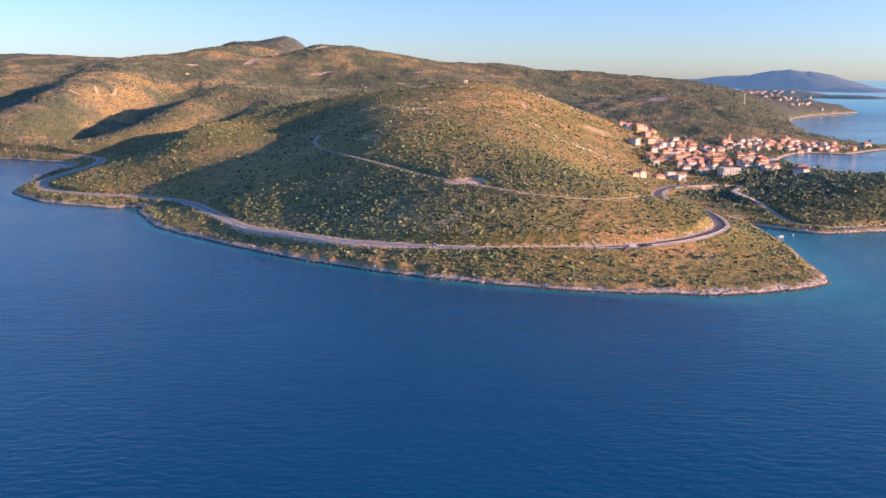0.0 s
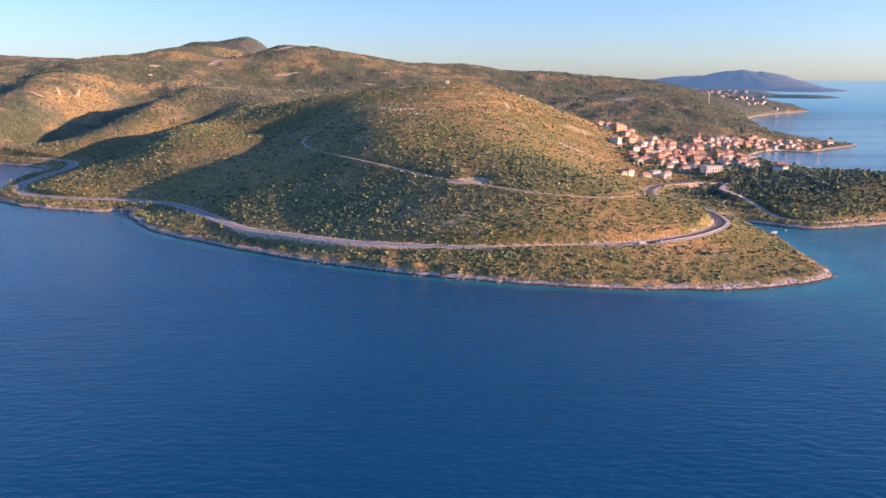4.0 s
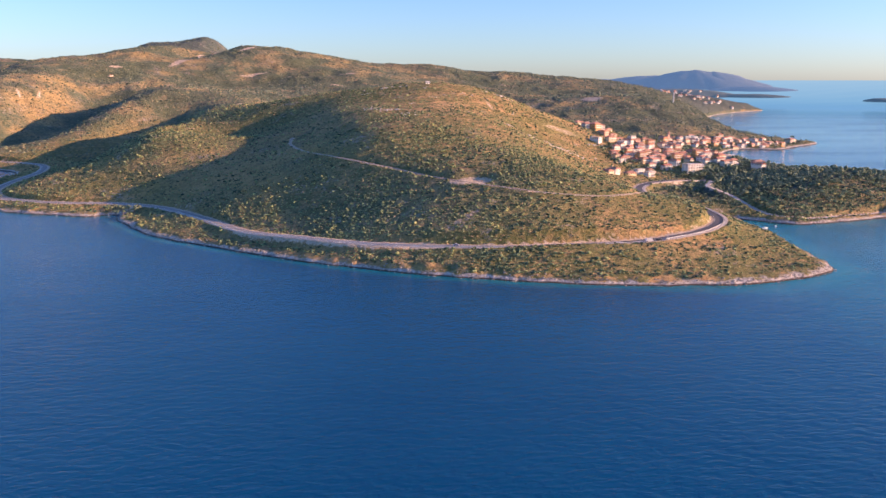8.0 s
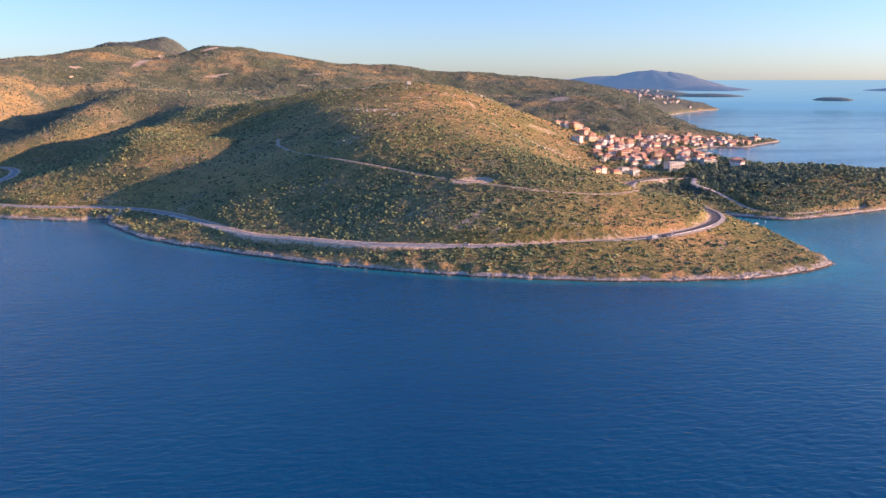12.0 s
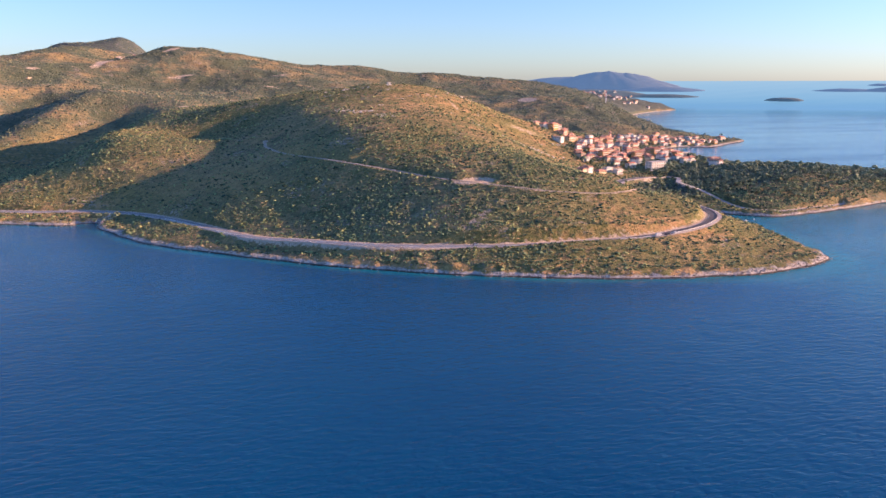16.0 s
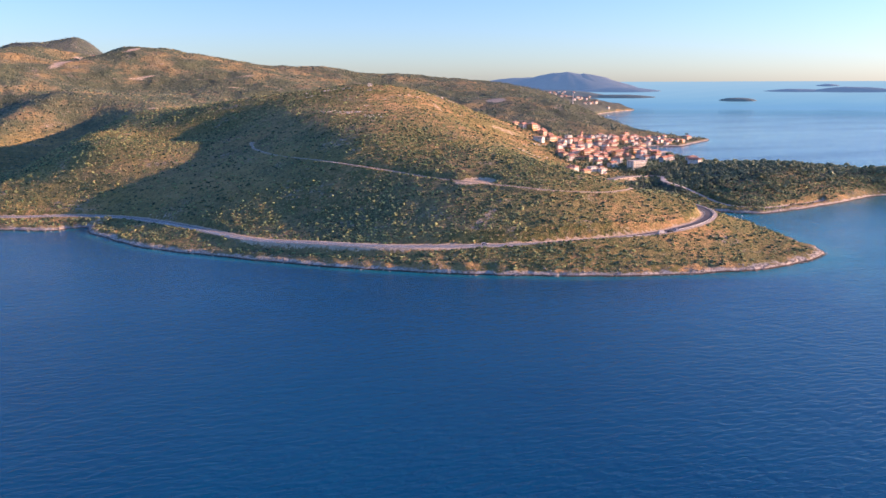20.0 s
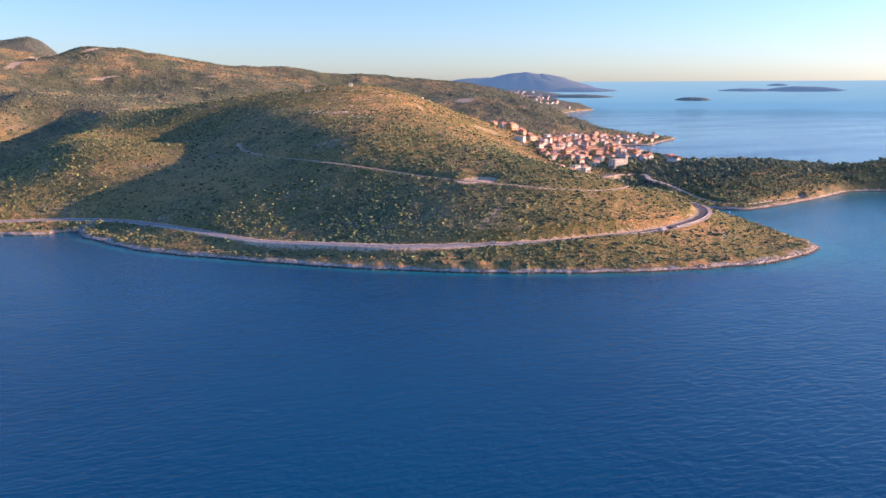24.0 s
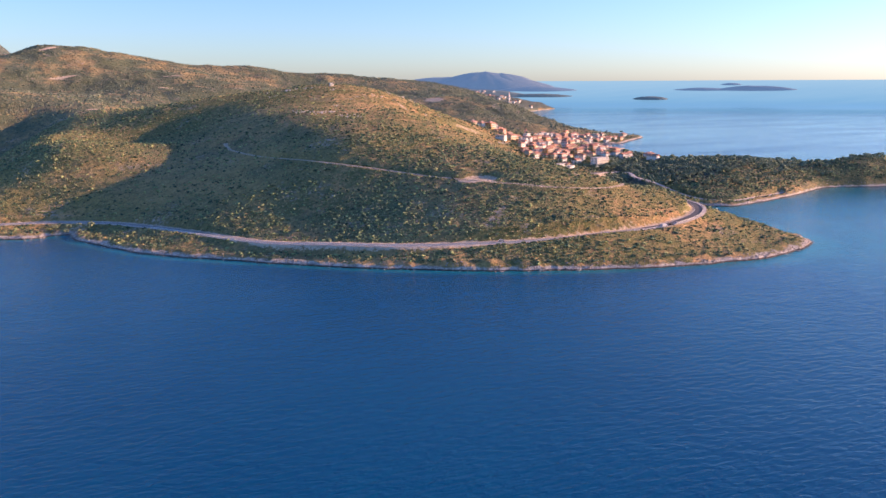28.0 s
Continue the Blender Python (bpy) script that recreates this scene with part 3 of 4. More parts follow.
    ob = new("backdrop", mesh_of("backdrop", verts[far], sheet(len(reach) - split, columns)[:, ::-1], HAZED_SEA, True, {"shallow_sheen": shallow_sheen.ravel()[far], "ripple": ripple[far], "outer": outer[far]}))
    tagged(ob, "open sea below the horizon, its pale haze a glow", "sea", kind="structure")


OUTER = 3000
build_ground()
build_sea()

# ---- roads ----


def ribbon(name, line, left, right, lift, material, label="", category="", kind="", parent=None, thick=0.0):
    """A strip along a line of x, y, z, from left to right of its middle, with a skirt of that thickness."""
    p = smooth_line(line, 3)
    t = np.gradient(p[:, :2], axis=0)
    t /= np.linalg.norm(t, axis=1)[:, None] + 1e-9
    side = np.stack([t[:, 1], -t[:, 0]], 1)
    cols = []
    for off, dz in ((left, -thick), (left, 0), (0.5 * (left + right), 0.03), (right, 0), (right, -thick)):
        cols.append(np.column_stack([p[:, :2] + side * off, p[:, 2] + lift + dz]))
    v = np.stack(cols, 1).reshape(-1, 3)
    ob = new(name, mesh_of(name, v, sheet(len(p), 5), material, False))
    if parent:
        ob.parent = parent
    if label:
        tagged(ob, label, category, kind=kind)
    return ob


BEND = int(np.argmin(np.hypot(ROADS["coast"][:, 0] - 112, ROADS["coast"][:, 1] - 501)))
road = ribbon("road", ROADS["coast"][:BEND + 1], -3.6, 3.6, 0.12, DUSTY, "dusty pale asphalt coast road with a stone edge", "road", "structure", thick=0.5)
ribbon("road", ROADS["coast"][BEND:], -3.6, 3.6, 0.12, ASPHALT, "dark fresh asphalt road round the bend to the village", "road", "structure", thick=0.5)
ribbon("road_shoulder", ROADS["coast"], 3.9, 5.9, 0.06, GRAVEL, "pale gravel shoulder on the seaward side", "", "", road, 0.5)
ribbon("edge_line", ROADS["coast"], 3.15, 3.4, 0.15, PALE_LINE, "", "", "", road)
ribbon("edge_line", ROADS["coast"], -3.4, -3.15, 0.15, PALE_LINE, "", "", "", road)
ribbon("dirt_track", ROADS["track"], -1.1, 1.1, 0.25, TRACK, "pale gravel track crossing the scrub hillside", "track", "structure", thick=0.4)
ribbon("beach_lane", ROADS["beach"], -2.2, 2.2, 0.1, CONCRETE, "pale concrete lane running down to the cove", "road", "structure", thick=0.4)

# ---- far shores ----


FAR_WOOD = worn("hazed_woodland", (0.08, 0.11, 0.11), (0.14, 0.165, 0.15), 0.02, 0.95, 1.0)
FAR_HAZE = worn("hazed_far_hill", (0.10, 0.125, 0.14), (0.14, 0.165, 0.175), 0.01, 0.95, 1.0)
# the far hills are a backdrop; haze of kilometres of air is put in as blue and glow
for far_material, glow in ((FAR_HAZE, (0.042, 0.068, 0.098)), (FAR_WOOD, (0.016, 0.028, 0.036))):
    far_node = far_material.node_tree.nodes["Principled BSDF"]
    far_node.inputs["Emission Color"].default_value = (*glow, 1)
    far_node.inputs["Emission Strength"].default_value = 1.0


def crag(name, bands, seed, material, label, category="island"):
    """Mounds that lie in one water: each is turn and reach from the middle, half length, half width, top and flatness of the top."""
    verts, faces, start = [], [], 0
    for turn, reach, length, width, top, flat in bands:
        n, m = 96, 16
        out = np.array([math.sin(radians(turn)), math.cos(radians(turn))])
        c = np.array(MIDDLE) + reach * out
        along = np.array([out[1], -out[0]])
        a = np.linspace(0, 2 * math.pi, n, endpoint=False)
        wob = 1 + 0.12 * rough(np.cos(a) * 3 + turn, np.sin(a) * 3, 1.2, 4, seed)
        for k in range(m + 1):
            s = k / m
            px, py = np.cos(a) * s * wob, np.sin(a) * s * wob
            q = c + np.outer(px * length, along) + np.outer(py * width, out)
            sea = far_sea(np.hypot(q[:, 0] - MIDDLE[0], q[:, 1] - MIDDLE[1]))
            h = top * (1 - s ** flat) * (1 + 0.1 * rough(px * 5 + seed, py * 3, 1.1, 5, seed)) - 2.5 * (k == m)
            verts.append(np.column_stack([q, np.minimum(sea, float(far_sea(np.array(reach)))) + h]))
        i = np.arange(m * n)
        j = (i // n) * n + (i % n + 1) % n
        faces.append(start + np.stack([i, i + n, j + n, j], 1))
        start += (m + 1) * n
    ob = new(name, mesh_of(name, np.concatenate(verts), np.concatenate(faces), material, True))
    return tagged(ob, label, category, kind="structure")


crag("far_hill", [(25.2, 4700, 420, 130, 92, 1.35), (26.4, 4700, 260, 100, 82, 1.7), (22.5, 4720, 480, 100, 58, 1.5), (29.0, 4560, 240, 60, 22, 1.6), (19.0, 4740, 420, 90, 34, 1.4)], 3, FAR_HAZE, "long haze-blue wooded hill across the water", "hill")
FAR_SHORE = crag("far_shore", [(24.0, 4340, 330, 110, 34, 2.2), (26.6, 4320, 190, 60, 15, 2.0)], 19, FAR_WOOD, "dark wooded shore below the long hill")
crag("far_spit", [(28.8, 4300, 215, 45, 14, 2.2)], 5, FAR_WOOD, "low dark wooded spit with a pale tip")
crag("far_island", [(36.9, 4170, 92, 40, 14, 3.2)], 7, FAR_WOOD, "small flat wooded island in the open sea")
crag("long_island", [(44.0, 4560, 215, 50, 22, 2.0), (40.6, 4560, 170, 40, 12, 1.6), (42.4, 4570, 260, 40, 7, 2.0)], 11, FAR_HAZE, "long low wooded island far out at sea")
crag("faint_island", [(42.5, 4760, 60, 30, 9, 2.0)], 13, FAR_HAZE, "tiny island on the horizon")
crag("edge_island", [(53.2, 4560, 110, 40, 15, 2.0)], 17, FAR_HAZE, "low haze-blue island near the horizon")

# ---- plants ----
ICO = np.array([(0, 0, 1)] + [(0.894 * math.cos(a), 0.894 * math.sin(a), 0.447) for a in np.arange(5) * 2 * math.pi / 5]
               + [(0.894 * math.cos(a), 0.894 * math.sin(a), -0.447) for a in (np.arange(5) + 0.5) * 2 * math.pi / 5] + [(0, 0, -1)])
ICO_FACES = np.array([(0, 1 + i, 1 + (i + 1) % 5) for i in range(5)] + [(1 + i, 6 + i, 1 + (i + 1) % 5) for i in range(5)]
                     + [(1 + (i + 1) % 5, 6 + i, 6 + (i + 1) % 5) for i in range(5)] + [(6 + i, 11, 6 + (i + 1) % 5) for i in range(5)])
RNG = np.random.default_rng(12)


def clumps(middles, sizes, flat=0.75, ragged=0.38, whole=False):
    """Ragged little clumps of leaves, one at each middle: the corners and the triangles."""
    n = len(middles)
    shape = ICO[None] * (1 + ragged * RNG.uniform(-1, 1, (n, 12, 1))) + 0.12 * RNG.uniform(-1, 1, (n, 12, 3))
    turn = RNG.uniform(0, 2 * math.pi, n)
    c, s = np.cos(turn)[:, None], np.sin(turn)[:, None]
    shape = np.stack([shape[..., 0] * c - shape[..., 1] * s, shape[..., 0] * s + shape[..., 1] * c, shape[..., 2] * flat], -1)
    v = middles[:, None, :] + shape * sizes[:, None, None]
    f = (ICO_FACES if whole else ICO_FACES[:15])[None] + (12 * np.arange(n))[:, None, None]
    return v.reshape(-1, 3), f.reshape(-1, 3)


def scatter(reach_from, reach_to, spacing, turn_from=-38.0, turn_to=56.0):
    """Uneven points over the land between two distances."""
    out = []
    r = reach_from
    while r < reach_to:
        n = int(r * radians(turn_to - turn_from) / spacing)
        t = radians(turn_from) + (np.arange(n) + RNG.uniform(0, 1, n)) * radians(turn_to - turn_from) / n
        q = r + RNG.uniform(-0.6, 0.6, n) * spacing
        out.append(np.column_stack([MIDDLE[0] + q * np.sin(t), MIDDLE[1] + q * np.cos(t)]))
        r += spacing
    return np.concatenate(out)


def stands(p, forest, even=0.0):
    """Which points bear a bush (or, in the woods, a tree), with the ground there."""
    x, y = p[:, 0], p[:, 1]
    z, d, bare = land(x, y)
    wood = woodland(x, y)
    patch = 0.5 + 0.9 * rough(x, y, 60, 4, 71) + 0.35 * rough(x, y, 14, 2, 77)
    # the sunny upper slope carries more grass than scrub, the lower slopes more scrub
    front = np.exp(-((x - 0) / 260) ** 2) * np.exp(-((y - 560) / 130) ** 2)
    cape = soft_step(x, 290, 330) * (y < 960)
    chance = np.clip(0.46 + 0.8 * (patch - 0.5) + 0.26 * front + 0.45 * cape - 0.22 * np.exp(-((x - 60) / 130) ** 2 - ((y - 930) / 130) ** 2) - 0.3 * np.exp(-((x - 180) / 110) ** 2 - ((y - 500) / 80) ** 2) + 0.25 * soft_step(y, 1100, 1400) + 0.42 * np.exp(-((x + 310) / 110) ** 2 - ((y - 920) / 200) ** 2), 0.22, 0.95)
    chance = np.clip(chance + even, 0, 1)
    if forest:
        chance = wood
    else:
        chance = chance * (1 - wood)
    keep = (RNG.uniform(0, 1, len(x)) < chance) & (d > 7 + 5 * rough(x, y, 20, 2, 81)) & (bare < 0.25) & (z > 1.5)
    for hx, hy in HOUSE_SPOTS:
        keep &= np.hypot(x - hx, y - hy) > 8.5
    return x[keep], y[keep], z[keep]


def bushes(name, reach_from, reach_to, spacing, size, leaves, label, limit, leaf=SCRUB, turn_from=-38.0, turn_to=56.0):
    x, y, z = stands(scatter(reach_from, reach_to, spacing, turn_from, turn_to), False)
    pick = RNG.permutation(len(x))[:limit]
    x, y, z = x[pick], y[pick], z[pick]
    s = np.minimum(size * np.exp(RNG.normal(-0.1, 0.5, len(x))), size * 1.9)
    mids, sizes = [], []
    for k in range(leaves):
        off = RNG.uniform(-0.75, 0.75, (len(x), 2)) * s[:, None] * (k > 0)
        h = s * RNG.uniform(0.08, 0.36, len(x)) if leaves > 1 else s * 0.22
        mids.append(np.column_stack([x + off[:, 0], y + off[:, 1], z + h]))
        sizes.append(s * RNG.uniform(0.45, 0.85, len(x)))
    v, f = clumps(np.concatenate(mids), np.concatenate(sizes), 0.62)
    tagged(new(name, mesh_of(name, v, f, leaf, False)), label, "scrub", kind="stuff")
    return len(f)


# ---- village plan ----
SLOPE_HOUSES = [(254, 1063), (247, 1080), (266, 1060), (275, 1072), (269, 1028), (242, 980), (267, 997), (261, 958), (282, 1008), (290, 992), (281, 945), (298, 969), (259, 915), (282, 923), (290, 901), (306, 916), (249, 840), (263, 848),
                (208, 808), (233, 826)]
LOW_HOUSES = [(295, 874), (311, 890), (342, 956), (339, 931), (333, 898), (358, 930), (353, 905), (367, 890), (382, 923), (382, 959), (311, 950), (323, 938), (317, 1007), (318, 988), (333, 983), (336, 968)]
BAY_HOUSES = [(511, 1360), (527, 1374), (538, 1358), (553, 1382), (567, 1388), (571, 1368), (587, 1383), (594, 1366), (613, 1392), (607, 1348), (644, 1405), (622, 1345), (659, 1403), (640, 1356), (668, 1392), (665, 1363), (685, 1380), (700, 1384), (714, 1386), (730, 1392)]
BAY_HOUSES = BAY_HOUSES + [(x + 6, y + 20) for x, y in BAY_HOUSES[::2]] + [(x - 14, y + 14) for x, y in BAY_HOUSES[1:9:2]]
WOOD_HOUSES = [(409, 874), (398, 852), (462, 968), (484, 955)]


def fill_village():
    """Further houses set close between the lanes."""
    rnd, out = random.Random(3), []
    placed = SLOPE_HOUSES + LOW_HOUSES + BAY_HOUSES
    for i in range(52):
        for j in range(58):
            x, y = 200 + 11.5 * i + rnd.uniform(-3, 3), 800 + 11.5 * j + rnd.uniform(-4, 4)
            near = min(math.hypot(x - a, y - b) for a, b in placed)
            if near > 19 or (y < 870 and near > 13) or (x < 268 and y > 930):
                continue
            if min(math.hypot(x - a, y - b) for a, b in placed + out + [(322, 862), (505, 1392)]) < 11.4:
                continue
            out.append((x, y))
    return out


FILL_HOUSES = fill_village()
HOUSE_SPOTS = FILL_HOUSES + SLOPE_HOUSES + LOW_HOUSES + BAY_HOUSES + WOOD_HOUSES

bushes("near_scrub", 430, 720, 2.0, 0.92, 2, "olive and dark green shrubs dotted over dry grass", 32000)
bushes("hill_scrub", 720, 1250, 2.9, 1.15, 1, "dark green shrubs and low oaks on the hillside", 60000)
bushes("cape_scrub", 690, 980, 2.6, 1.2, 1, "olive scrub on the stony slope of the low cape", 9000, SCRUB, 28.0, 56.0)


def tufts(name, reach_from, reach_to, spacing, size, label, limit, leaf, even=0.0):
    """Low or far scrub: ragged little cones that stand on the ground."""
    x, y, z = stands(scatter(reach_from, reach_to, spacing), False, even)
    pick = RNG.permutation(len(x))[:limit]
    x, y, z = x[pick], y[pick], z[pick]
    n, k = len(x), 6
    s = np.minimum(size * np.exp(RNG.normal(0, 0.4, n)), size * 2)
    a = np.arange(k)[None] * 2 * math.pi / k + RNG.uniform(-0.4, 0.4, (n, k))
    q = s[:, None] * RNG.uniform(0.7, 1.3, (n, k))
    rim = np.stack([x[:, None] + q * np.cos(a), y[:, None] + q * np.sin(a), np.repeat((z - 0.3)[:, None], k, 1)], -1)
    top = np.stack([x + RNG.uniform(-0.4, 0.4, n) * s, y + RNG.uniform(-0.4, 0.4, n) * s, z + s * RNG.uniform(0.35, 0.85, n)], -1)[:, None]
    v = np.concatenate([top, rim], 1).reshape(-1, 3)
    i = np.arange(k)
    f = np.stack([np.zeros(k, int), 1 + i, 1 + (i + 1) % k], 1)[None] + (np.arange(n) * (k + 1))[:, None, None]
    tagged(new(name, mesh_of(name, v, f.reshape(-1, 3), leaf, False)), label, "scrub", kind="stuff")


tufts("far_scrub", 1250, 3000, 5.2, 1.9, "hazed grey-green scrub over the distant hills", 80000, HAZED_SCRUB, 0.15)
tufts("low_scrub", 430, 1250, 2.9, 0.62, "low heather and dry tufts between the shrubs", 100000, TUFT, 0.35)


def pine_wood():
    x, y, z = stands(np.concatenate([scatter(640, 1100, 3.9, 10, 54), scatter(1100, 2600, 8.0, -10, 54), scatter(2600, 3500, 17, 10, 34), scatter(2750, 3500, 13, -20, -3)]), True)
    s = np.where(y < 1000, 1.8, 2.3) * np.exp(RNG.normal(0, 0.3, len(x))) * np.where(np.hypot(x, y) > 2700, 0.7, 1.0)
    mids, sizes = [], []
    for k in range(5):
        pick = (np.hypot(x, y) < 1300) | (k < 2)
        a, q = RNG.uniform(0, 2 * math.pi, len(x)), RNG.uniform(0.1, 0.95, len(x)) * s
        mids.append(np.column_stack([x + q * np.cos(a), y + q * np.sin(a), z + s * RNG.uniform(0.35, 1.15, len(x))])[pick])
        sizes.append((s * RNG.uniform(0.38, 0.66, len(x)))[pick])
    mids, sizes = np.concatenate(mids), np.concatenate(sizes)
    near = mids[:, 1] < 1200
    for name, pick, leaf, label in (("pine_wood", near, PINE, "dense dark green pine wood along the shore"), ("far_wood", ~near, HAZED_PINE, "hazed grey-green woods on the far ridges and points")):
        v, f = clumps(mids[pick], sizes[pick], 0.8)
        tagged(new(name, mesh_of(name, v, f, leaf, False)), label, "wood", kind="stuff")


pine_wood()

# ---- buildings ----


def part(name, bm, material, parent, label=""):
    """One mesh under a thing or a part."""
    me = bpy.data.meshes.new(name)
    bm.to_mesh(me)
    bm.free()
    for m in material if isinstance(material, (list, tuple)) else (material,):
        me.materials.append(m)
    ob = new(name, me)
    ob.parent = parent
    if label:
        ob["label"] = label
    return ob


def shared(name, mesh, parent, m):
    """Another object on a mesh that is there already."""
    ob = new(name, mesh)
    ob.parent = parent
    ob.matrix_local = m
    return ob


def box(bm, x0, x1, y0, y1, z0, z1, slot=0, bevel=0.0):
    made = bmesh.ops.create_cube(bm, size=1.0)
    bmesh.ops.scale(bm, vec=(x1 - x0, y1 - y0, z1 - z0), verts=made["verts"])
    bmesh.ops.translate(bm, vec=((x0 + x1) / 2, (y0 + y1) / 2, (z0 + z1) / 2), verts=made["verts"])
    faces = {f for v in made["verts"] for f in v.link_faces}
    for f in faces:
        f.material_index = slot
    if bevel:
        bmesh.ops.bevel(bm, geom=list({e for f in faces for e in f.edges}), offset=bevel, segments=1, affect="EDGES")


def tube(bm, a, b, r0, r1, n=8, slot=0):
    a, b = Vector(a), Vector(b)
    turn = (b - a).to_track_quat("Z", "Y").to_matrix().to_4x4()
    made = bmesh.ops.create_cone(bm, cap_ends=True, segments=n, radius1=r0, radius2=r1, depth=(b - a).length, matrix=Matrix.Translation((a + b) / 2) @ turn)
    for f in {f for v in made["verts"] for f in v.link_faces}:
        f.material_index = slot


PLASTER = {"white": worn("white_plaster", (0.62, 0.59, 0.54), (0.82, 0.80, 0.76), 0.5, 0.9, 0.01, 0.2),
           "cream": worn("cream_plaster", (0.60, 0.48, 0.32), (0.76, 0.64, 0.46), 0.5, 0.9, 0.01, 0.2),
           "pink": worn("pink_plaster", (0.58, 0.36, 0.27), (0.72, 0.48, 0.37), 0.5, 0.9, 0.01, 0.2),
           "orange": worn("ochre_plaster", (0.60, 0.34, 0.12), (0.74, 0.46, 0.20), 0.5, 0.9, 0.01, 0.2)}
TILES = worn("terracotta_tiles", (0.36, 0.175, 0.125), (0.54, 0.29, 0.21), 0.7, 0.85, 0.05, 0.35)
GLASS, _, glass_node = shader("window_glass", 0.08)
glass_node.inputs["Base Color"].default_value = (0.03, 0.035, 0.045, 1)
SHUTTER = worn("painted_wood", (0.10, 0.14, 0.11), (0.20, 0.22, 0.17), 2.0)
METAL = worn("galvanised_steel", (0.58, 0.59, 0.60), (0.74, 0.75, 0.76), 1.0, 0.5, 0.0, 0.0, 0.25)
RED_PAINT = worn("red_paint", (0.42, 0.05, 0.035), (0.55, 0.09, 0.06), 1.0, 0.5)
WHITE_PAINT = worn("white_paint", (0.72, 0.72, 0.70), (0.83, 0.83, 0.81), 1.0, 0.4)
RUBBER = worn("tyre_rubber", (0.015, 0.015, 0.016), (0.035, 0.035, 0.036), 2.0)


def window_mesh():
    """A casement in one piece: a proud frame, the panes set back in it."""
    bm = bmesh.new()
    bmesh.ops.create_cube(bm, size=1.0)
    bmesh.ops.scale(bm, vec=(1.4, 0.24, 1.6), verts=bm.verts)
    bmesh.ops.translate(bm, vec=(0, -0.02, 0.7), verts=bm.verts)
    bm.faces.ensure_lookup_table()
    front = min(bm.faces, key=lambda f: f.calc_center_median().y)
    cut = bmesh.ops.bisect_plane(bm, geom=list(front.verts) + list(front.edges) + [front], plane_co=(0, 0, 0), plane_no=(1, 0, 0))
    lights = [f for f in bm.faces if f.calc_center_median().y < -0.13]
    bmesh.ops.inset_individual(bm, faces=lights, thickness=0.1, depth=-0.08)
    for f in lights:
        f.material_index = 1
    me = bpy.data.meshes.new("window")
    bm.to_mesh(me)
    bm.free()
    me.materials.append(WHITE_PAINT)
    me.materials.append(GLASS)
    return me


WINDOW = window_mesh()


def house(name, w, d, floors, roof, colour, label, balcony=False):
    """A plastered house: walls on a plinth, tiled roof, windows on all sides, door, chimney and, perhaps, a balcony."""
    ob = tagged(new(name), label, "house", "houses of the village")
    h = 2.9 * floors
    bm = bmesh.new()
    box(bm, -w / 2, w / 2, -d / 2, d / 2, -4.0, h, 0, 0.06)
    if roof == "gable":
        for s in (-1, 1):
            v = [bm.verts.new(p) for p in ((s * (w / 2 - 0.02), -d / 2 + 0.02, h - 0.05), (s * (w / 2 - 0.02), d / 2 - 0.02, h - 0.05), (s * (w / 2 - 0.02), 0, h + d * 0.16))]
            bm.faces.new(v if s > 0 else v[::-1])
    part("wall", bm, PLASTER[colour], ob)
    bm = bmesh.new()
    o = 0.5
    if roof == "flat":
        box(bm, -w / 2 - 0.15, w / 2 + 0.15, -d / 2 - 0.15, d / 2 + 0.15, h - 0.02, h + 0.5, 0, 0.05)
        part("roof", bm, CONCRETE, ob, "flat concrete roof terrace")
    else:
        rise = d * 0.18
        inset = 0 if roof == "gable" else w * 0.27
        low = [(-w / 2 - o, -d / 2 - o, h - 0.12), (w / 2 + o, -d / 2 - o, h - 0.12), (w / 2 + o, d / 2 + o, h - 0.12), (-w / 2 - o, d / 2 + o, h - 0.12)]
        top = [(-w / 2 - o + inset, 0, h + rise), (w / 2 + o - inset, 0, h + rise)]
        a = [bm.verts.new(p) for p in low + top]
        b = [bm.verts.new((p[0], p[1], p[2] - 0.22)) for p in low + top]
        for q in ((0, 1, 5, 4), (2, 3, 4, 5), (1, 2, 5), (3, 0, 4)):
            bm.faces.new([a[i] for i in q])
            bm.faces.new([b[i] for i in reversed(q)])
        for i in range(4):
            j = (i + 1) % 4
            bm.faces.new([a[j], a[i], b[i], b[j]])
        part("roof", bm, TILES, ob, "weathered terracotta tile roof")
    for f in range(floors):
        z = 2.9 * f + 0.95
        n = max(2, int(w / 3.2))
        for i in range(n):
            x = (i + 0.5) * w / n - w / 2
            if not (f == 0 and i == 0):
                shared("window", WINDOW, ob, pose(x, -d / 2, z))
            if f == floors - 1:
                shared("window", WINDOW, ob, pose(x, d / 2, z, 0, 0, 180))
        for s in (-1, 1):
            for y in (-d / 4, d / 4):
                shared("window", WINDOW, ob, pose(s * w / 2, y, z, 0, 0, 90 * s))
    bm = bmesh.new()
    x = 0.5 * w / max(2, int(w / 3.2)) - w / 2
    box(bm, x - 0.55, x + 0.55, -d / 2 - 0.06, -d / 2 + 0.04, -0.1, 2.15, 0, 0.02)
    part("door", bm, SHUTTER, ob, "dark painted door")
    if roof != "flat":
        bm = bmesh.new()
        box(bm, w * 0.2, w * 0.2 + 0.7, 0.6, 1.2, h, h + d * 0.18 + 0.9, 0, 0.03)
        box(bm, w * 0.2 - 0.1, w * 0.2 + 0.8, 0.5, 1.3, h + d * 0.18 + 0.9, h + d * 0.18 + 1.05)
        part("chimney", bm, PLASTER["white"], ob)
    if balcony:
        for f in range(1, floors):
            bm = bmesh.new()
            z = 2.9 * f
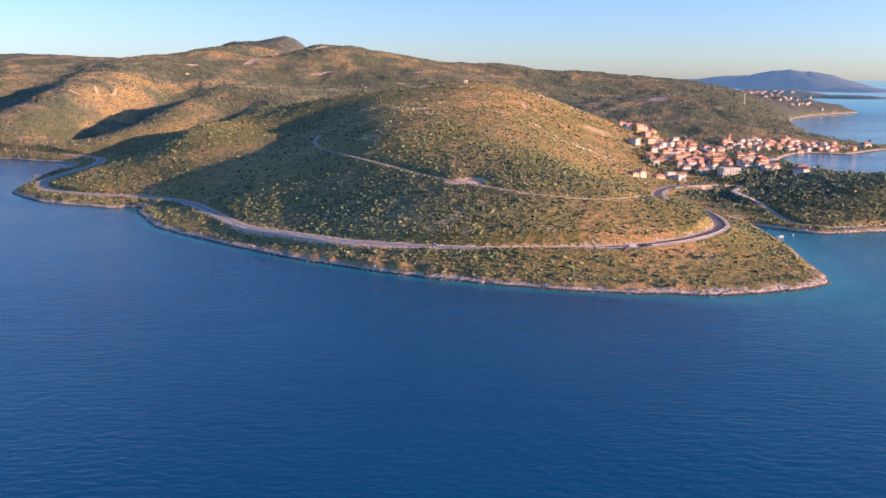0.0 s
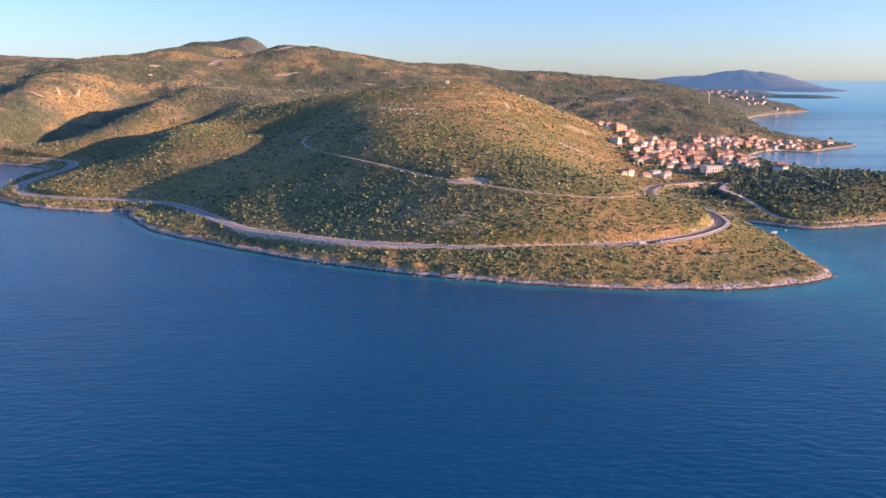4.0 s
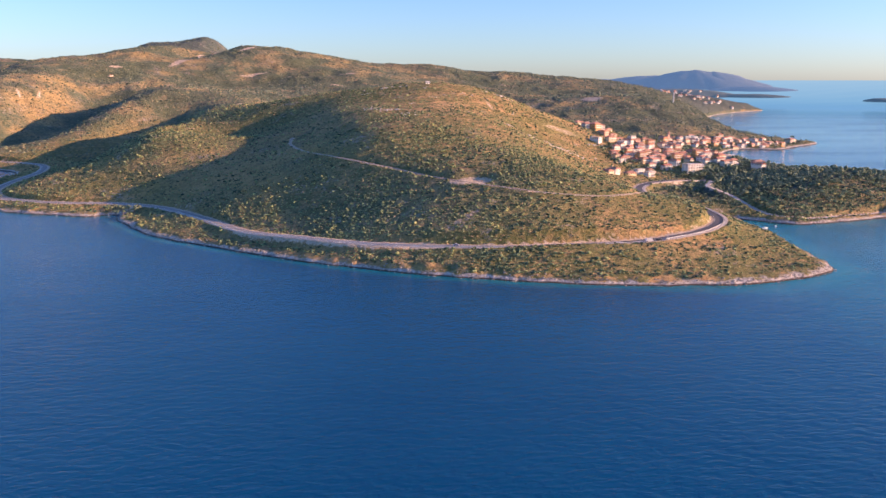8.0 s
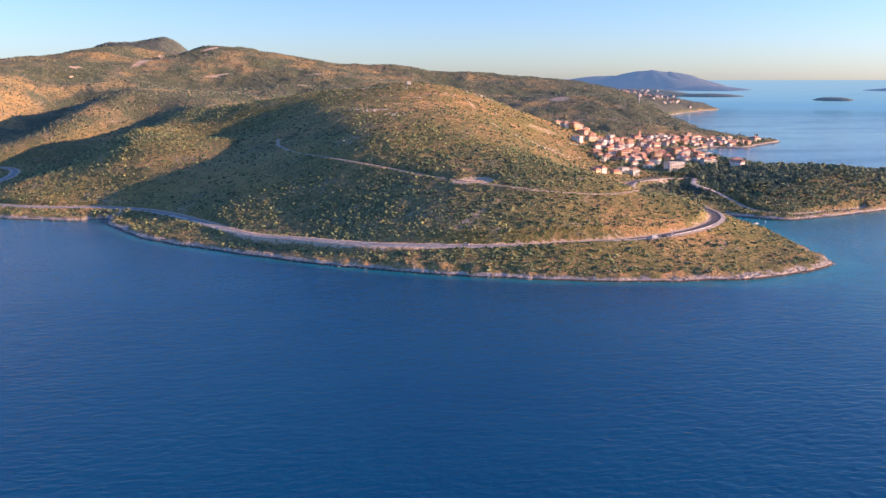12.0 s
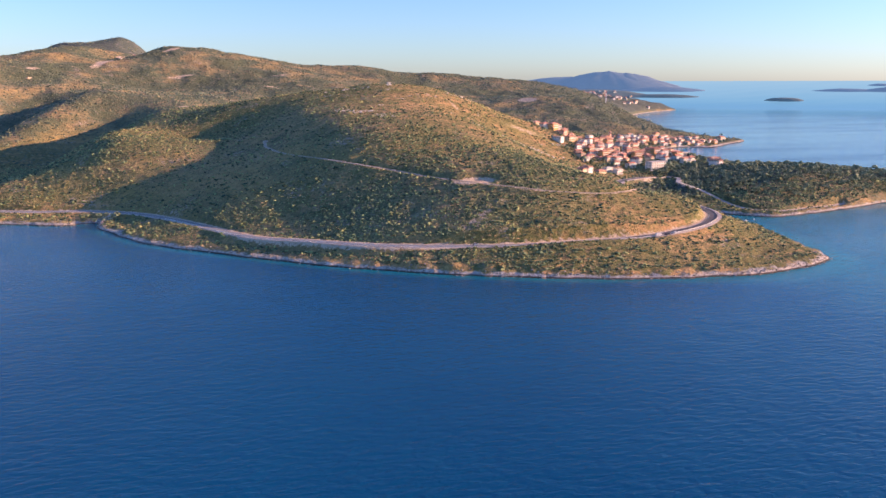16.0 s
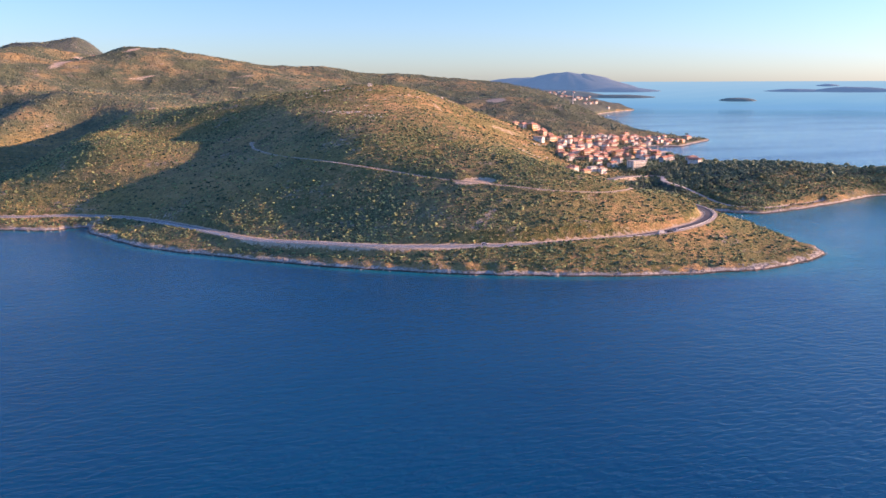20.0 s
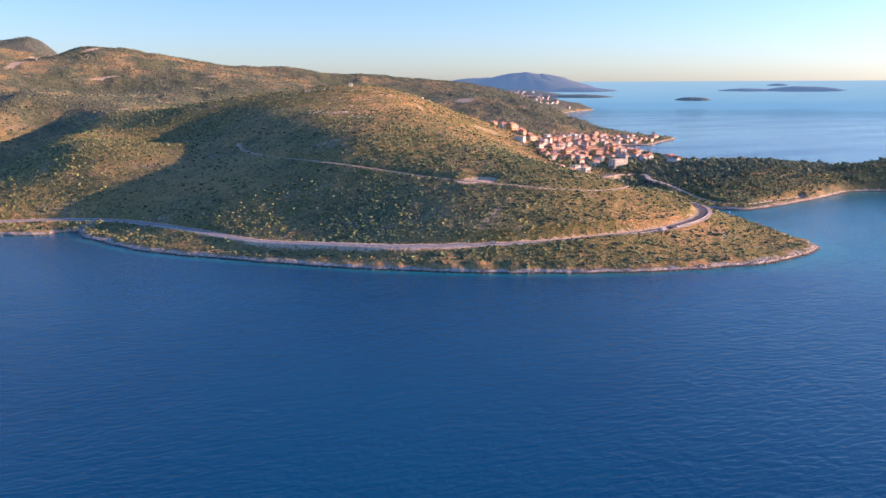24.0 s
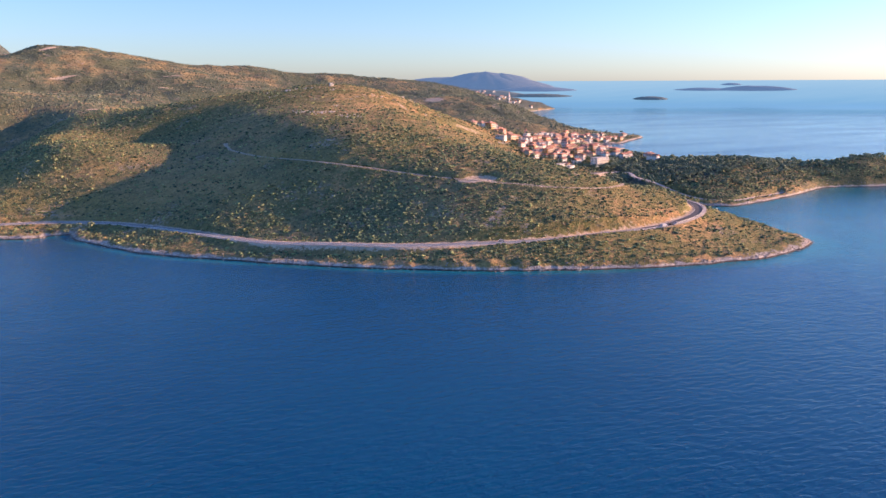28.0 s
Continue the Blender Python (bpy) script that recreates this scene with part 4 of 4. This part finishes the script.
            box(bm, -w / 2 + 0.3, w / 2 - 0.3, -d / 2 - 1.5, -d / 2 - 0.01, z - 0.18, z)
            box(bm, -w / 2 + 0.3, w / 2 - 0.3, -d / 2 - 1.5, -d / 2 - 1.42, z, z + 0.95)
            part("balcony", bm, PLASTER["white"], ob, "white plastered balcony")
    return ob


KINDS = [house("house", 13.0, 9.0, 2, "hip", "white", "white plastered house with a red hipped tile roof"),
         house("house", 12.5, 8.5, 2, "hip", "cream", "broad cream house with balconies and a tiled roof", True),
         house("house", 14.5, 8.0, 2, "gable", "white", "long white house with a red gabled roof", True),
         house("house", 11.0, 8.0, 2, "gable", "pink", "pink plastered house with a tiled gable roof"),
         house("house", 13.0, 9.5, 3, "hip", "orange", "ochre three-storey house with a tiled roof", True),
         house("house", 13.5, 8.5, 2, "flat", "white", "white house with a flat concrete roof"),
         house("house", 10.5, 7.5, 2, "gable", "white", "narrow white house with a tiled roof"),
         house("house", 13.0, 9.0, 1, "hip", "cream", "low cream bungalow with a hipped tile roof")]
PLACER = random.Random(5)
left_over = list(KINDS)


def settle(spots, order, face, scale=1.0):
    for k, (x, y) in enumerate(spots):
        kind = KINDS[order[k % len(order)]]
        m = pose(x, y, ground_height(x, y) + 0.3, 0, 0, face + PLACER.uniform(-16, 16) + (90 if PLACER.random() < 0.2 else 0))
        if kind in left_over:
            left_over.remove(kind)
            kind.matrix_basis = m
        else:
            copy_thing(kind, m @ Matrix.Scale(scale * PLACER.uniform(0.92, 1.08), 4))


settle(SLOPE_HOUSES, [0, 7, 4, 2, 3, 5, 1, 0, 7, 2, 5], 25, 0.84)
settle(LOW_HOUSES, [2, 0, 7, 3, 1, 4, 0, 6], 25, 0.86)
settle(BAY_HOUSES, [2, 6, 7, 1, 5, 2, 3, 0, 7], 25, 0.88)
FILL_OK = [(x, y) for x, y in FILL_HOUSES if float(shore_distance(np.array([x]), np.array([y]))[0]) > 14]
settle(FILL_OK, [7, 0, 1, 3, 5, 7, 2, 4, 0, 7], 22, 0.84)
settle(WOOD_HOUSES, [0, 2, 7, 0], 15)
hotel = house("hotel", 22, 11, 3, "flat", "white", "long white three-storey hotel with balconies above the cove", True)
hotel["group"] = ""
tagged(hotel, category="hotel")
hotel.matrix_basis = pose(322, 862, ground_height(322, 862) + 0.2, 0, 0, 14)
villa = house("villa", 17, 12, 3, "hip", "cream", "large cream villa with a tiled roof on the village point", True)
villa["group"] = ""
villa.matrix_basis = pose(790, 1446, ground_height(790, 1446) + 0.3, 0, 0, 25)
hut = house("hilltop_hut", 5.0, 4.0, 1, "flat", "white", "tiny white hut on the rocky summit")
hut["group"] = ""
hut.matrix_basis = pose(31, 1071, ground_height(31, 1071) + 0.1, 0, 0, 8)

FAR_SPOTS = [(1290, 2890), (1330, 2930), (1365, 2975), (1300, 2960), (1260, 2930), (1400, 3010), (1345, 3040), (1230, 2990), (1280, 3050), (1330, 3110), (1200, 3060), (1160, 3010), (1390, 3080), (1430, 3060), (1240, 3130), (1190, 3160),
             (1300, 3200), (1360, 3190), (1120, 3120), (1420, 3150), (1270, 3250), (1080, 3180), (1330, 3280), (1230, 3220), (1460, 3010), (1310, 3000)]
settle(FAR_SPOTS, [0, 2, 3, 7, 0, 5], 20)
settle([(-659, 2030), (-500, 2340), (-470, 2390)], [7, 0, 2], 30, 0.6)

from mathutils.bvhtree import BVHTree


def far_hamlet():
    """White houses on the wooded shore below the long hill."""
    me = FAR_SHORE.data
    tree = BVHTree.FromPolygons([v.co.copy() for v in me.vertices], [tuple(p.vertices) for p in me.polygons])
    rnd = random.Random(9)
    for k in range(26):
        turn, reach = radians(rnd.uniform(22.0, 27.2)), rnd.uniform(4240, 4300)
        x, y = MIDDLE[0] + reach * math.sin(turn), MIDDLE[1] + reach * math.cos(turn)
        hit = tree.ray_cast(Vector((x, y, 400)), Vector((0, 0, -1)))[0]
        if hit and hit.z > float(far_sea(np.array(reach))) + 3:
            copy_thing(KINDS[(0, 2, 5, 7)[k % 4]], pose(x, y, hit.z + 0.3, 0, 0, rnd.uniform(0, 60)))


far_hamlet()


def church():
    ob = tagged(new("church"), "stone village church with a square bell tower", "church")
    bm = bmesh.new()
    box(bm, -4.5, 4.5, -8, 8, -4, 7, 0, 0.08)
    part("nave", bm, PLASTER["cream"], ob)
    bm = bmesh.new()
    a = [bm.verts.new(p) for p in ((-5, -8.4, 6.8), (5, -8.4, 6.8), (5, 8.4, 6.8), (-5, 8.4, 6.8), (0, -8.4, 9.6), (0, 8.4, 9.6))]
    for q in ((0, 1, 4), (2, 3, 5), (1, 2, 5, 4), (3, 0, 4, 5), (3, 2, 1, 0)):
        bm.faces.new([a[i] for i in q])
    part("roof", bm, TILES, ob)
    bm = bmesh.new()
    box(bm, 4.6, 8.4, -8, -4.2, -4, 15, 0, 0.06)
    for s in (4.4, 8.2):
        box(bm, 4.4, 8.6, -8.2, -4.0, s, s + 0.25)
    tower = part("bell_tower", bm, PLASTER["pink"], ob, "square stone bell tower")
    # no hole is cut: a dark block gives the shade of the opening
    bm = bmesh.new()
    box(bm, 5.6, 7.4, -8.1, -4.1, 11.5, 13.8)
    part("belfry_shade_block", bm, GLASS, tower, "dark block for the shade in the belfry opening")
    bm = bmesh.new()
    made = bmesh.ops.create_cone(bm, cap_ends=True, segments=4, radius1=3.1, radius2=0.05, depth=3.6, matrix=Matrix.Translation((6.5, -6.1, 16.8)) @ Matrix.Rotation(radians(45), 4, "Z"))
    part("spire", bm, TILES, tower)
    for k in range(3):
        for s in (-1, 1):
            shared("window", WINDOW, ob, pose(s * 4.5, -5 + 5 * k, 2.6, 0, 0, 90 * s))
    ob.matrix_basis = pose(505, 1392, ground_height(505, 1392) + 0.3, 0, 0, 20)


church()


def mast():
    """A tapering lattice mast in red and white, with dishes."""
    ob = tagged(new("radio_mast"), "white lattice radio mast on the wooded ridge", "mast")
    top, n = 30.0, 8
    for k in range(n):
        z0, z1 = top * k / n, top * (k + 1) / n
        r0, r1 = 1.5 - 1.0 * k / n, 1.5 - 1.0 * (k + 1) / n
        bm = bmesh.new()
        for i in range(4):
            a, b = math.pi / 4 + i * math.pi / 2, math.pi / 4 + (i + 1) * math.pi / 2
            tube(bm, (r0 * math.cos(a), r0 * math.sin(a), z0), (r1 * math.cos(a), r1 * math.sin(a), z1), 0.26, 0.26, 6)
            tube(bm, (r0 * math.cos(a), r0 * math.sin(a), z0), (r1 * math.cos(b), r1 * math.sin(b), z1), 0.16, 0.16, 5)
            tube(bm, (r1 * math.cos(a), r1 * math.sin(a), z1), (r1 * math.cos(b), r1 * math.sin(b), z1), 0.16, 0.16, 5)
        part("mast_section", bm, RED_PAINT if k == n - 1 else WHITE_PAINT, ob)
    for z, a in ((22, 0.3), (24.5, 2.0), (26, 4.0)):
        bm = bmesh.new()
        tube(bm, (0.6 * math.cos(a), 0.6 * math.sin(a), z), (1.3 * math.cos(a), 1.3 * math.sin(a), z), 0.5, 0.9, 12)
        part("dish", bm, WHITE_PAINT, ob)
    bm = bmesh.new()
    tube(bm, (0, 0, top), (0, 0, top + 3), 0.06, 0.03, 6)
    part("antenna", bm, RED_PAINT, ob)
    bm = bmesh.new()
    box(bm, -3, 3, -3, 3, -3, 0.2, 0, 0.05)
    part("base_slab", bm, CONCRETE, ob)
    ob.matrix_basis = pose(684, 1775, ground_height(684, 1775))


mast()

# ---- along the road ----


def along(line, spacing, offset):
    """Poses at even steps beside a line of x, y, z."""
    p = smooth_line(line, 4)
    steps = np.concatenate([[0], np.cumsum(np.hypot(*np.diff(p[:, :2], axis=0).T))])
    for s in np.arange(spacing / 2, steps[-1], spacing):
        i = min(int(np.searchsorted(steps, s)), len(p) - 1)
        a, b = p[i - 1], p[i]
        u = (s - steps[i - 1]) / max(steps[i] - steps[i - 1], 1e-6)
        q, t = a + (b - a) * u, (b - a)[:2] / np.hypot(*(b - a)[:2])
        yield pose(q[0] + t[1] * offset, q[1] - t[0] * offset, q[2], 0, 0, math.degrees(math.atan2(t[1], t[0])))


def guard_rail():
    line = [q for q in ROADS["coast"] if q[0] > -240 and q[1] < 700]
    ob = tagged(new("guard_rail"), "galvanised steel guard rail along the seaward road edge", "guard rail")
    bm = bmesh.new()
    box(bm, -0.06, 0.06, -0.05, 0.05, -0.8, 0.75)
    first = part("post", bm, METAL, ob)
    spots = list(along(line, 4.0, 3.75))
    first.matrix_local = spots[0]
    for m in spots[1:300]:
        shared("post", first.data, ob, m)
    p = smooth_line(line, 2)
    t = np.gradient(p[:, :2], axis=0)
    t /= np.linalg.norm(t, axis=1)[:, None]
    side = np.stack([t[:, 1], -t[:, 0]], 1)
    cols = [np.column_stack([p[:, :2] + side * o, p[:, 2] + z]) for o, z in ((3.68, 0.45), (3.62, 0.55), (3.68, 0.64), (3.62, 0.74), (3.68, 0.84))]
    me = mesh_of("beam", np.stack(cols, 1).reshape(-1, 3), sheet(len(p), 5), METAL, False)
    beam = new("beam", me)
    beam.parent = ob


guard_rail()


def car(name, colour, label, long=4.3, tall=1.45, van=False):
    ob = tagged(new(name), label, "van" if van else "car")
    paint = worn(name + "_paint", tuple(0.85 * c for c in colour), colour, 1.0, 0.3)
    w = 0.9
    bm = bmesh.new()
    box(bm, -long / 2, long / 2, -w, w, 0.35, 0.95 if not van else 1.1, 0, 0.12)
    part("body", bm, paint, ob)
    bm = bmesh.new()
    c0, c1 = (-long * 0.46, long * 0.3) if van else (-long * 0.38, long * 0.2)
    low = [(c0, -w + 0.06), (c1 + 0.45, -w + 0.06), (c1 + 0.45, w - 0.06), (c0, w - 0.06)]
    top = [(c0 + 0.25, -w + 0.2), (c1, -w + 0.2), (c1, w - 0.2), (c0 + 0.25, w - 0.2)]
    z0 = 0.95 if not van else 1.1
    a = [bm.verts.new((x, y, z0 - 0.02)) for x, y in low] + [bm.verts.new((x, y, tall)) for x, y in top]
    for q in ((0, 1, 5, 4), (1, 2, 6, 5), (2, 3, 7, 6), (3, 0, 4, 7)):
        bm.faces.new([a[i] for i in q])
    cabin = part("window_band", bm, paint if van else GLASS, ob)
    bm = bmesh.new()
    box(bm, c0 + 0.22, c1 + 0.03, -w + 0.18, w - 0.18, tall - 0.03, tall + 0.04, 0, 0.02)
    part("roof", bm, paint, ob)
    bm = bmesh.new()
    tube(bm, (0, -0.1, 0), (0, 0.1, 0), 0.33, 0.33, 14)
    wheel = None
    for x in (-long * 0.3, long * 0.3):
        for y in (-w, w):
            if wheel is None:
                wheel = part("wheel", bm, RUBBER, ob)
                wheel.matrix_local = pose(x, y, 0.33)
                mesh = wheel.data
            else:
                shared("wheel", mesh, ob, pose(x, y, 0.33))
    for y in (-0.6, 0.6):
        bm = bmesh.new()
        box(bm, long / 2 - 0.04, long / 2 + 0.03, y - 0.2, y + 0.2, 0.62, 0.78, 0, 0.02)
        part("headlight", bm, GLASS, ob)
    return ob


def stand(ob, x, y, turn):
    ob.matrix_basis = pose(x, y, max(ground_height(x, y) + 0.06, 0), 0, 0, turn)


stand(car("parked_van", (0.62, 0.63, 0.65), "white delivery van parked on the gravel lay-by", 5.6, 2.3, True), 126.5, 497.8, 6)
stand(car("parked_car", (0.75, 0.75, 0.76), "white car parked at the road edge"), 141.0, 500.6, 15)
stand(car("parked_car", (0.06, 0.065, 0.075), "dark grey car parked beside the van"), 134.0, 498.7, 12)
on_road = car("white_car", (0.8, 0.8, 0.79), "white car standing on the coast road")
stand(on_road, -5.0, 511.5, -17)
on_road.location.z = 11.7


def boat(x, y, turn, long, label):
    ob = tagged(new("moored_boat"), label, "boat", "boats in the cove")
    bm = bmesh.new()
    ring = []
    for s in np.linspace(-1, 1, 9):
        w = 0.34 * long * 0.5 * (1 - max(s, -0.2) ** 2 * 0.95) ** 0.5
        ring.append([bm.verts.new(p) for p in ((s * long / 2, -w, 0.7), (s * long / 2, -w * 0.6, -0.25), (s * long / 2, w * 0.6, -0.25), (s * long / 2, w, 0.7), (s * long / 2, w * 0.8, 0.55), (s * long / 2, -w * 0.8, 0.55))])
    for a, b in zip(ring, ring[1:]):
        for i in range(6):
            bm.faces.new((a[i], a[(i + 1) % 6], b[(i + 1) % 6], b[i]))
    bm.faces.new(ring[0])
    bm.faces.new(ring[-1][::-1])
    part("hull", bm, WHITE_PAINT, ob)
    bm = bmesh.new()
    box(bm, -long * 0.1, long * 0.2, -0.5, 0.5, 0.5, 1.4, 0, 0.1)
    part("cabin", bm, WHITE_PAINT, ob)
    bm = bmesh.new()
    box(bm, -long * 0.02, long * 0.19, -0.52, 0.52, 0.95, 1.25, 0, 0.02)
    part("cabin_window", bm, GLASS, ob)
    ob.matrix_basis = pose(x, y, 0.0, 0, 0, turn)


boat(272, 606, 20, 6.5, "small white motorboat moored in the cove")
boat(285, 612, 60, 4.5, "white rowing boat moored off the beach")
boat(520, 1080, 40, 6.0, "white fishing boat lying off the village quay")
boat(545, 1125, 15, 5.5, "white fishing boat lying off the village quay")

boat(-377, 753, 100, 5.0, "small white boat lying close under the shore")


def quay():
    ob = tagged(new("quay"), "pale concrete quay along the village waterfront", "quay", kind="structure")
    bm = bmesh.new()
    box(bm, -32, 32, -4, 4, -3, 1.3, 0, 0.1)
    part("quay_slab", bm, CONCRETE, ob)
    for x in (-24, -8, 8, 24):
        bm = bmesh.new()
        tube(bm, (x, -3.2, 1.3), (x, -3.2, 1.9), 0.22, 0.3, 8)
        part("bollard", bm, METAL, ob)
    ob.matrix_basis = pose(494, 1090, 0, 0, 0, 60)


quay()

# ---- single trees ----


def pine(seed, tall):
    """A stone pine: leaning trunk, limbs and a ragged crown of needle clumps."""
    rnd = np.random.default_rng(seed)
    ob = tagged(new("pine_tree"), "dark green pine with a broad ragged crown", "tree", "pines on the peninsula")
    bm = bmesh.new()
    lean = rnd.uniform(-0.5, 0.5, 2)
    fork = Vector((lean[0], lean[1], tall * 0.5))
    tube(bm, (0, 0, -0.8), fork, 0.26, 0.16, 7)
    mids, sizes = [], []
    for k in range(6):
        a = k * 1.05 + rnd.uniform(-0.3, 0.3)
        q = rnd.uniform(0.16, 0.34) * tall
        end = fork + Vector((q * math.cos(a), q * math.sin(a), rnd.uniform(0.12, 0.36) * tall))
        tube(bm, fork, end, 0.1, 0.04, 5)
        for j in range(3):
            mids.append(np.array(end) + rnd.uniform(-0.09, 0.09, 3) * tall)
            sizes.append(rnd.uniform(0.09, 0.15) * tall)
    mids.append(np.array(fork) + (0, 0, 0.42 * tall))
    sizes.append(0.15 * tall)
    part("trunk", bm, BARK, ob)
    v, f = clumps(np.array(mids), np.array(sizes), 0.72)
    crown = new("crown", mesh_of("crown", v, f, PINE, False))
    crown.parent = ob
    return ob


PINES = [pine(40 + k, t) for k, t in enumerate((5.0, 5.8, 6.6, 4.4, 7.2))]


def plant_pines():
    rnd = np.random.default_rng(77)
    x, y = rnd.uniform(300, 640, 900), rnd.uniform(635, 960, 900)
    z, d, bare = land(x, y)
    w = woodland(x, y)
    ok = (d > 10) & (bare < 0.2) & (w > 0.05) & (w < 0.74)
    for hx, hy in HOUSE_SPOTS:
        ok &= np.hypot(x - hx, y - hy) > 9
    spots = list(zip(x[ok], y[ok], z[ok]))[:110]
    spots += [(-455 + 9 * k, 846 - 10 * k, ground_height(-455 + 9 * k, 846 - 10 * k)) for k in (0, 1.3, 2.1, 3.4)]
    spots += [(px, py, ground_height(px, py)) for px, py in ((-482, 905), (-484, 930), (-486, 958), (-489, 985), (-476, 890), (-480, 945), (-304, 743), (-299, 741), (-291, 731), (-281, 719), (-271, 730))]
    spots += [(-296 + 7 * k, 748 - 6 * k, ground_height(-296 + 7 * k, 748 - 6 * k)) for k in (0, 1, 2.2, 3.1)]
    for k, (px, py, pz) in enumerate(spots):
        m = pose(px, py, pz, 0, 0, rnd.uniform(0, 360))
        if k < len(PINES):
            PINES[k].matrix_basis = m
        else:
            copy_thing(PINES[k % len(PINES)], m)


plant_pines()


def village_green():
    rnd = np.random.default_rng(21)
    x = np.concatenate([rnd.uniform(235, 470, 900), rnd.uniform(450, 800, 700)])
    y = np.concatenate([rnd.uniform(830, 1090, 900), rnd.uniform(1180, 1440, 700)])
    z, d, bare = land(x, y)
    q, _, _ = beside(ROADS["coast"], x, y)
    ok = (d > 9) & (q > 7) & ((x < 470) | (y > 1120 + 0.35 * (x - 450)))
    for hx, hy in HOUSE_SPOTS + [(322, 862), (505, 1392), (790, 1446)]:
        ok &= np.hypot(x - hx, y - hy) > 6.6
    x, y, z = x[ok], y[ok], z[ok]
    s = 1.5 * np.exp(rnd.normal(0, 0.3, len(x)))
    mids, sizes = [], []
    for k in range(3):
        off = rnd.uniform(-0.6, 0.6, (len(x), 2)) * s[:, None]
        mids.append(np.column_stack([x + off[:, 0], y + off[:, 1], z + s * rnd.uniform(0.4, 1.5, len(x))]))
        sizes.append(s * rnd.uniform(0.5, 0.8, len(x)))
    v, f = clumps(np.concatenate(mids), np.concatenate(sizes), 0.9)
    tagged(new("garden_trees", mesh_of("garden_trees", v, f, PINE, False)), "dark green garden trees between the village houses", "trees", kind="stuff")


village_green()

# ---- boulders of the shore ----


def boulders():
    p = SHORE[(SHORE[:, 0] > -520) & (SHORE[:, 0] < 640) & (SHORE[:, 1] < 900)]
    rnd = np.random.default_rng(8)
    i = rnd.integers(0, len(p) - 1, 14000)
    u = rnd.uniform(0, 1, 14000)[:, None]
    step = p[i + 1] - p[i]
    far = np.hypot(step[:, 0], step[:, 1])
    q = p[i] + u * step + rnd.normal(0, 3.4, (14000, 2))
    q = q[(far < 60) & (rnd.uniform(0, 30, 14000) < far)]
    z, d, bare = land(q[:, 0], q[:, 1])
    ok = (d > -1.2) & (d < 8.5)
    q, z = q[ok], z[ok]
    size = np.minimum(0.42 * np.exp(rnd.normal(0, 0.45, len(q))), 1.0)
    v, f = clumps(np.column_stack([q, np.maximum(z, -0.2) + 0.05 * size]), size, 0.6, 0.25)
    tagged(new("shore_boulders", mesh_of("shore_boulders", v, f, ROCK, False)), "pale broken limestone boulders along the waterline", "rocks", kind="stuff")


boulders()


def outcrops():
    """Broken limestone in scattered ledges on the summit's seaward slope."""
    rnd = np.random.default_rng(21)
    p = np.column_stack([rnd.uniform(-60, 250, 60000), rnd.uniform(820, 1160, 60000)])
    x, y = p[:, 0], p[:, 1]
    bed = rough(x, y, 26, 4, 61) + 0.25 * np.exp(-((x - 120) / 70) ** 2 - ((y - 1040) / 70) ** 2)
    keep = rnd.uniform(0, 1, len(x)) < 0.3 * soft_step(bed, 0.36, 0.6)
    x, y = x[keep], y[keep]
    z, d, bare = land(x, y)
    size = np.minimum(0.6 * np.exp(rnd.normal(0, 0.5, len(x))), 1.8)
    v, f = clumps(np.column_stack([x, y, z + 0.1 * size]), size, 0.55, 0.3)
    tagged(new("rock_outcrops", mesh_of("rock_outcrops", v, f, ROCK, False)), "grey limestone outcrops breaking through the summit scrub", "rocks", kind="stuff")
    return len(x)


outcrops()
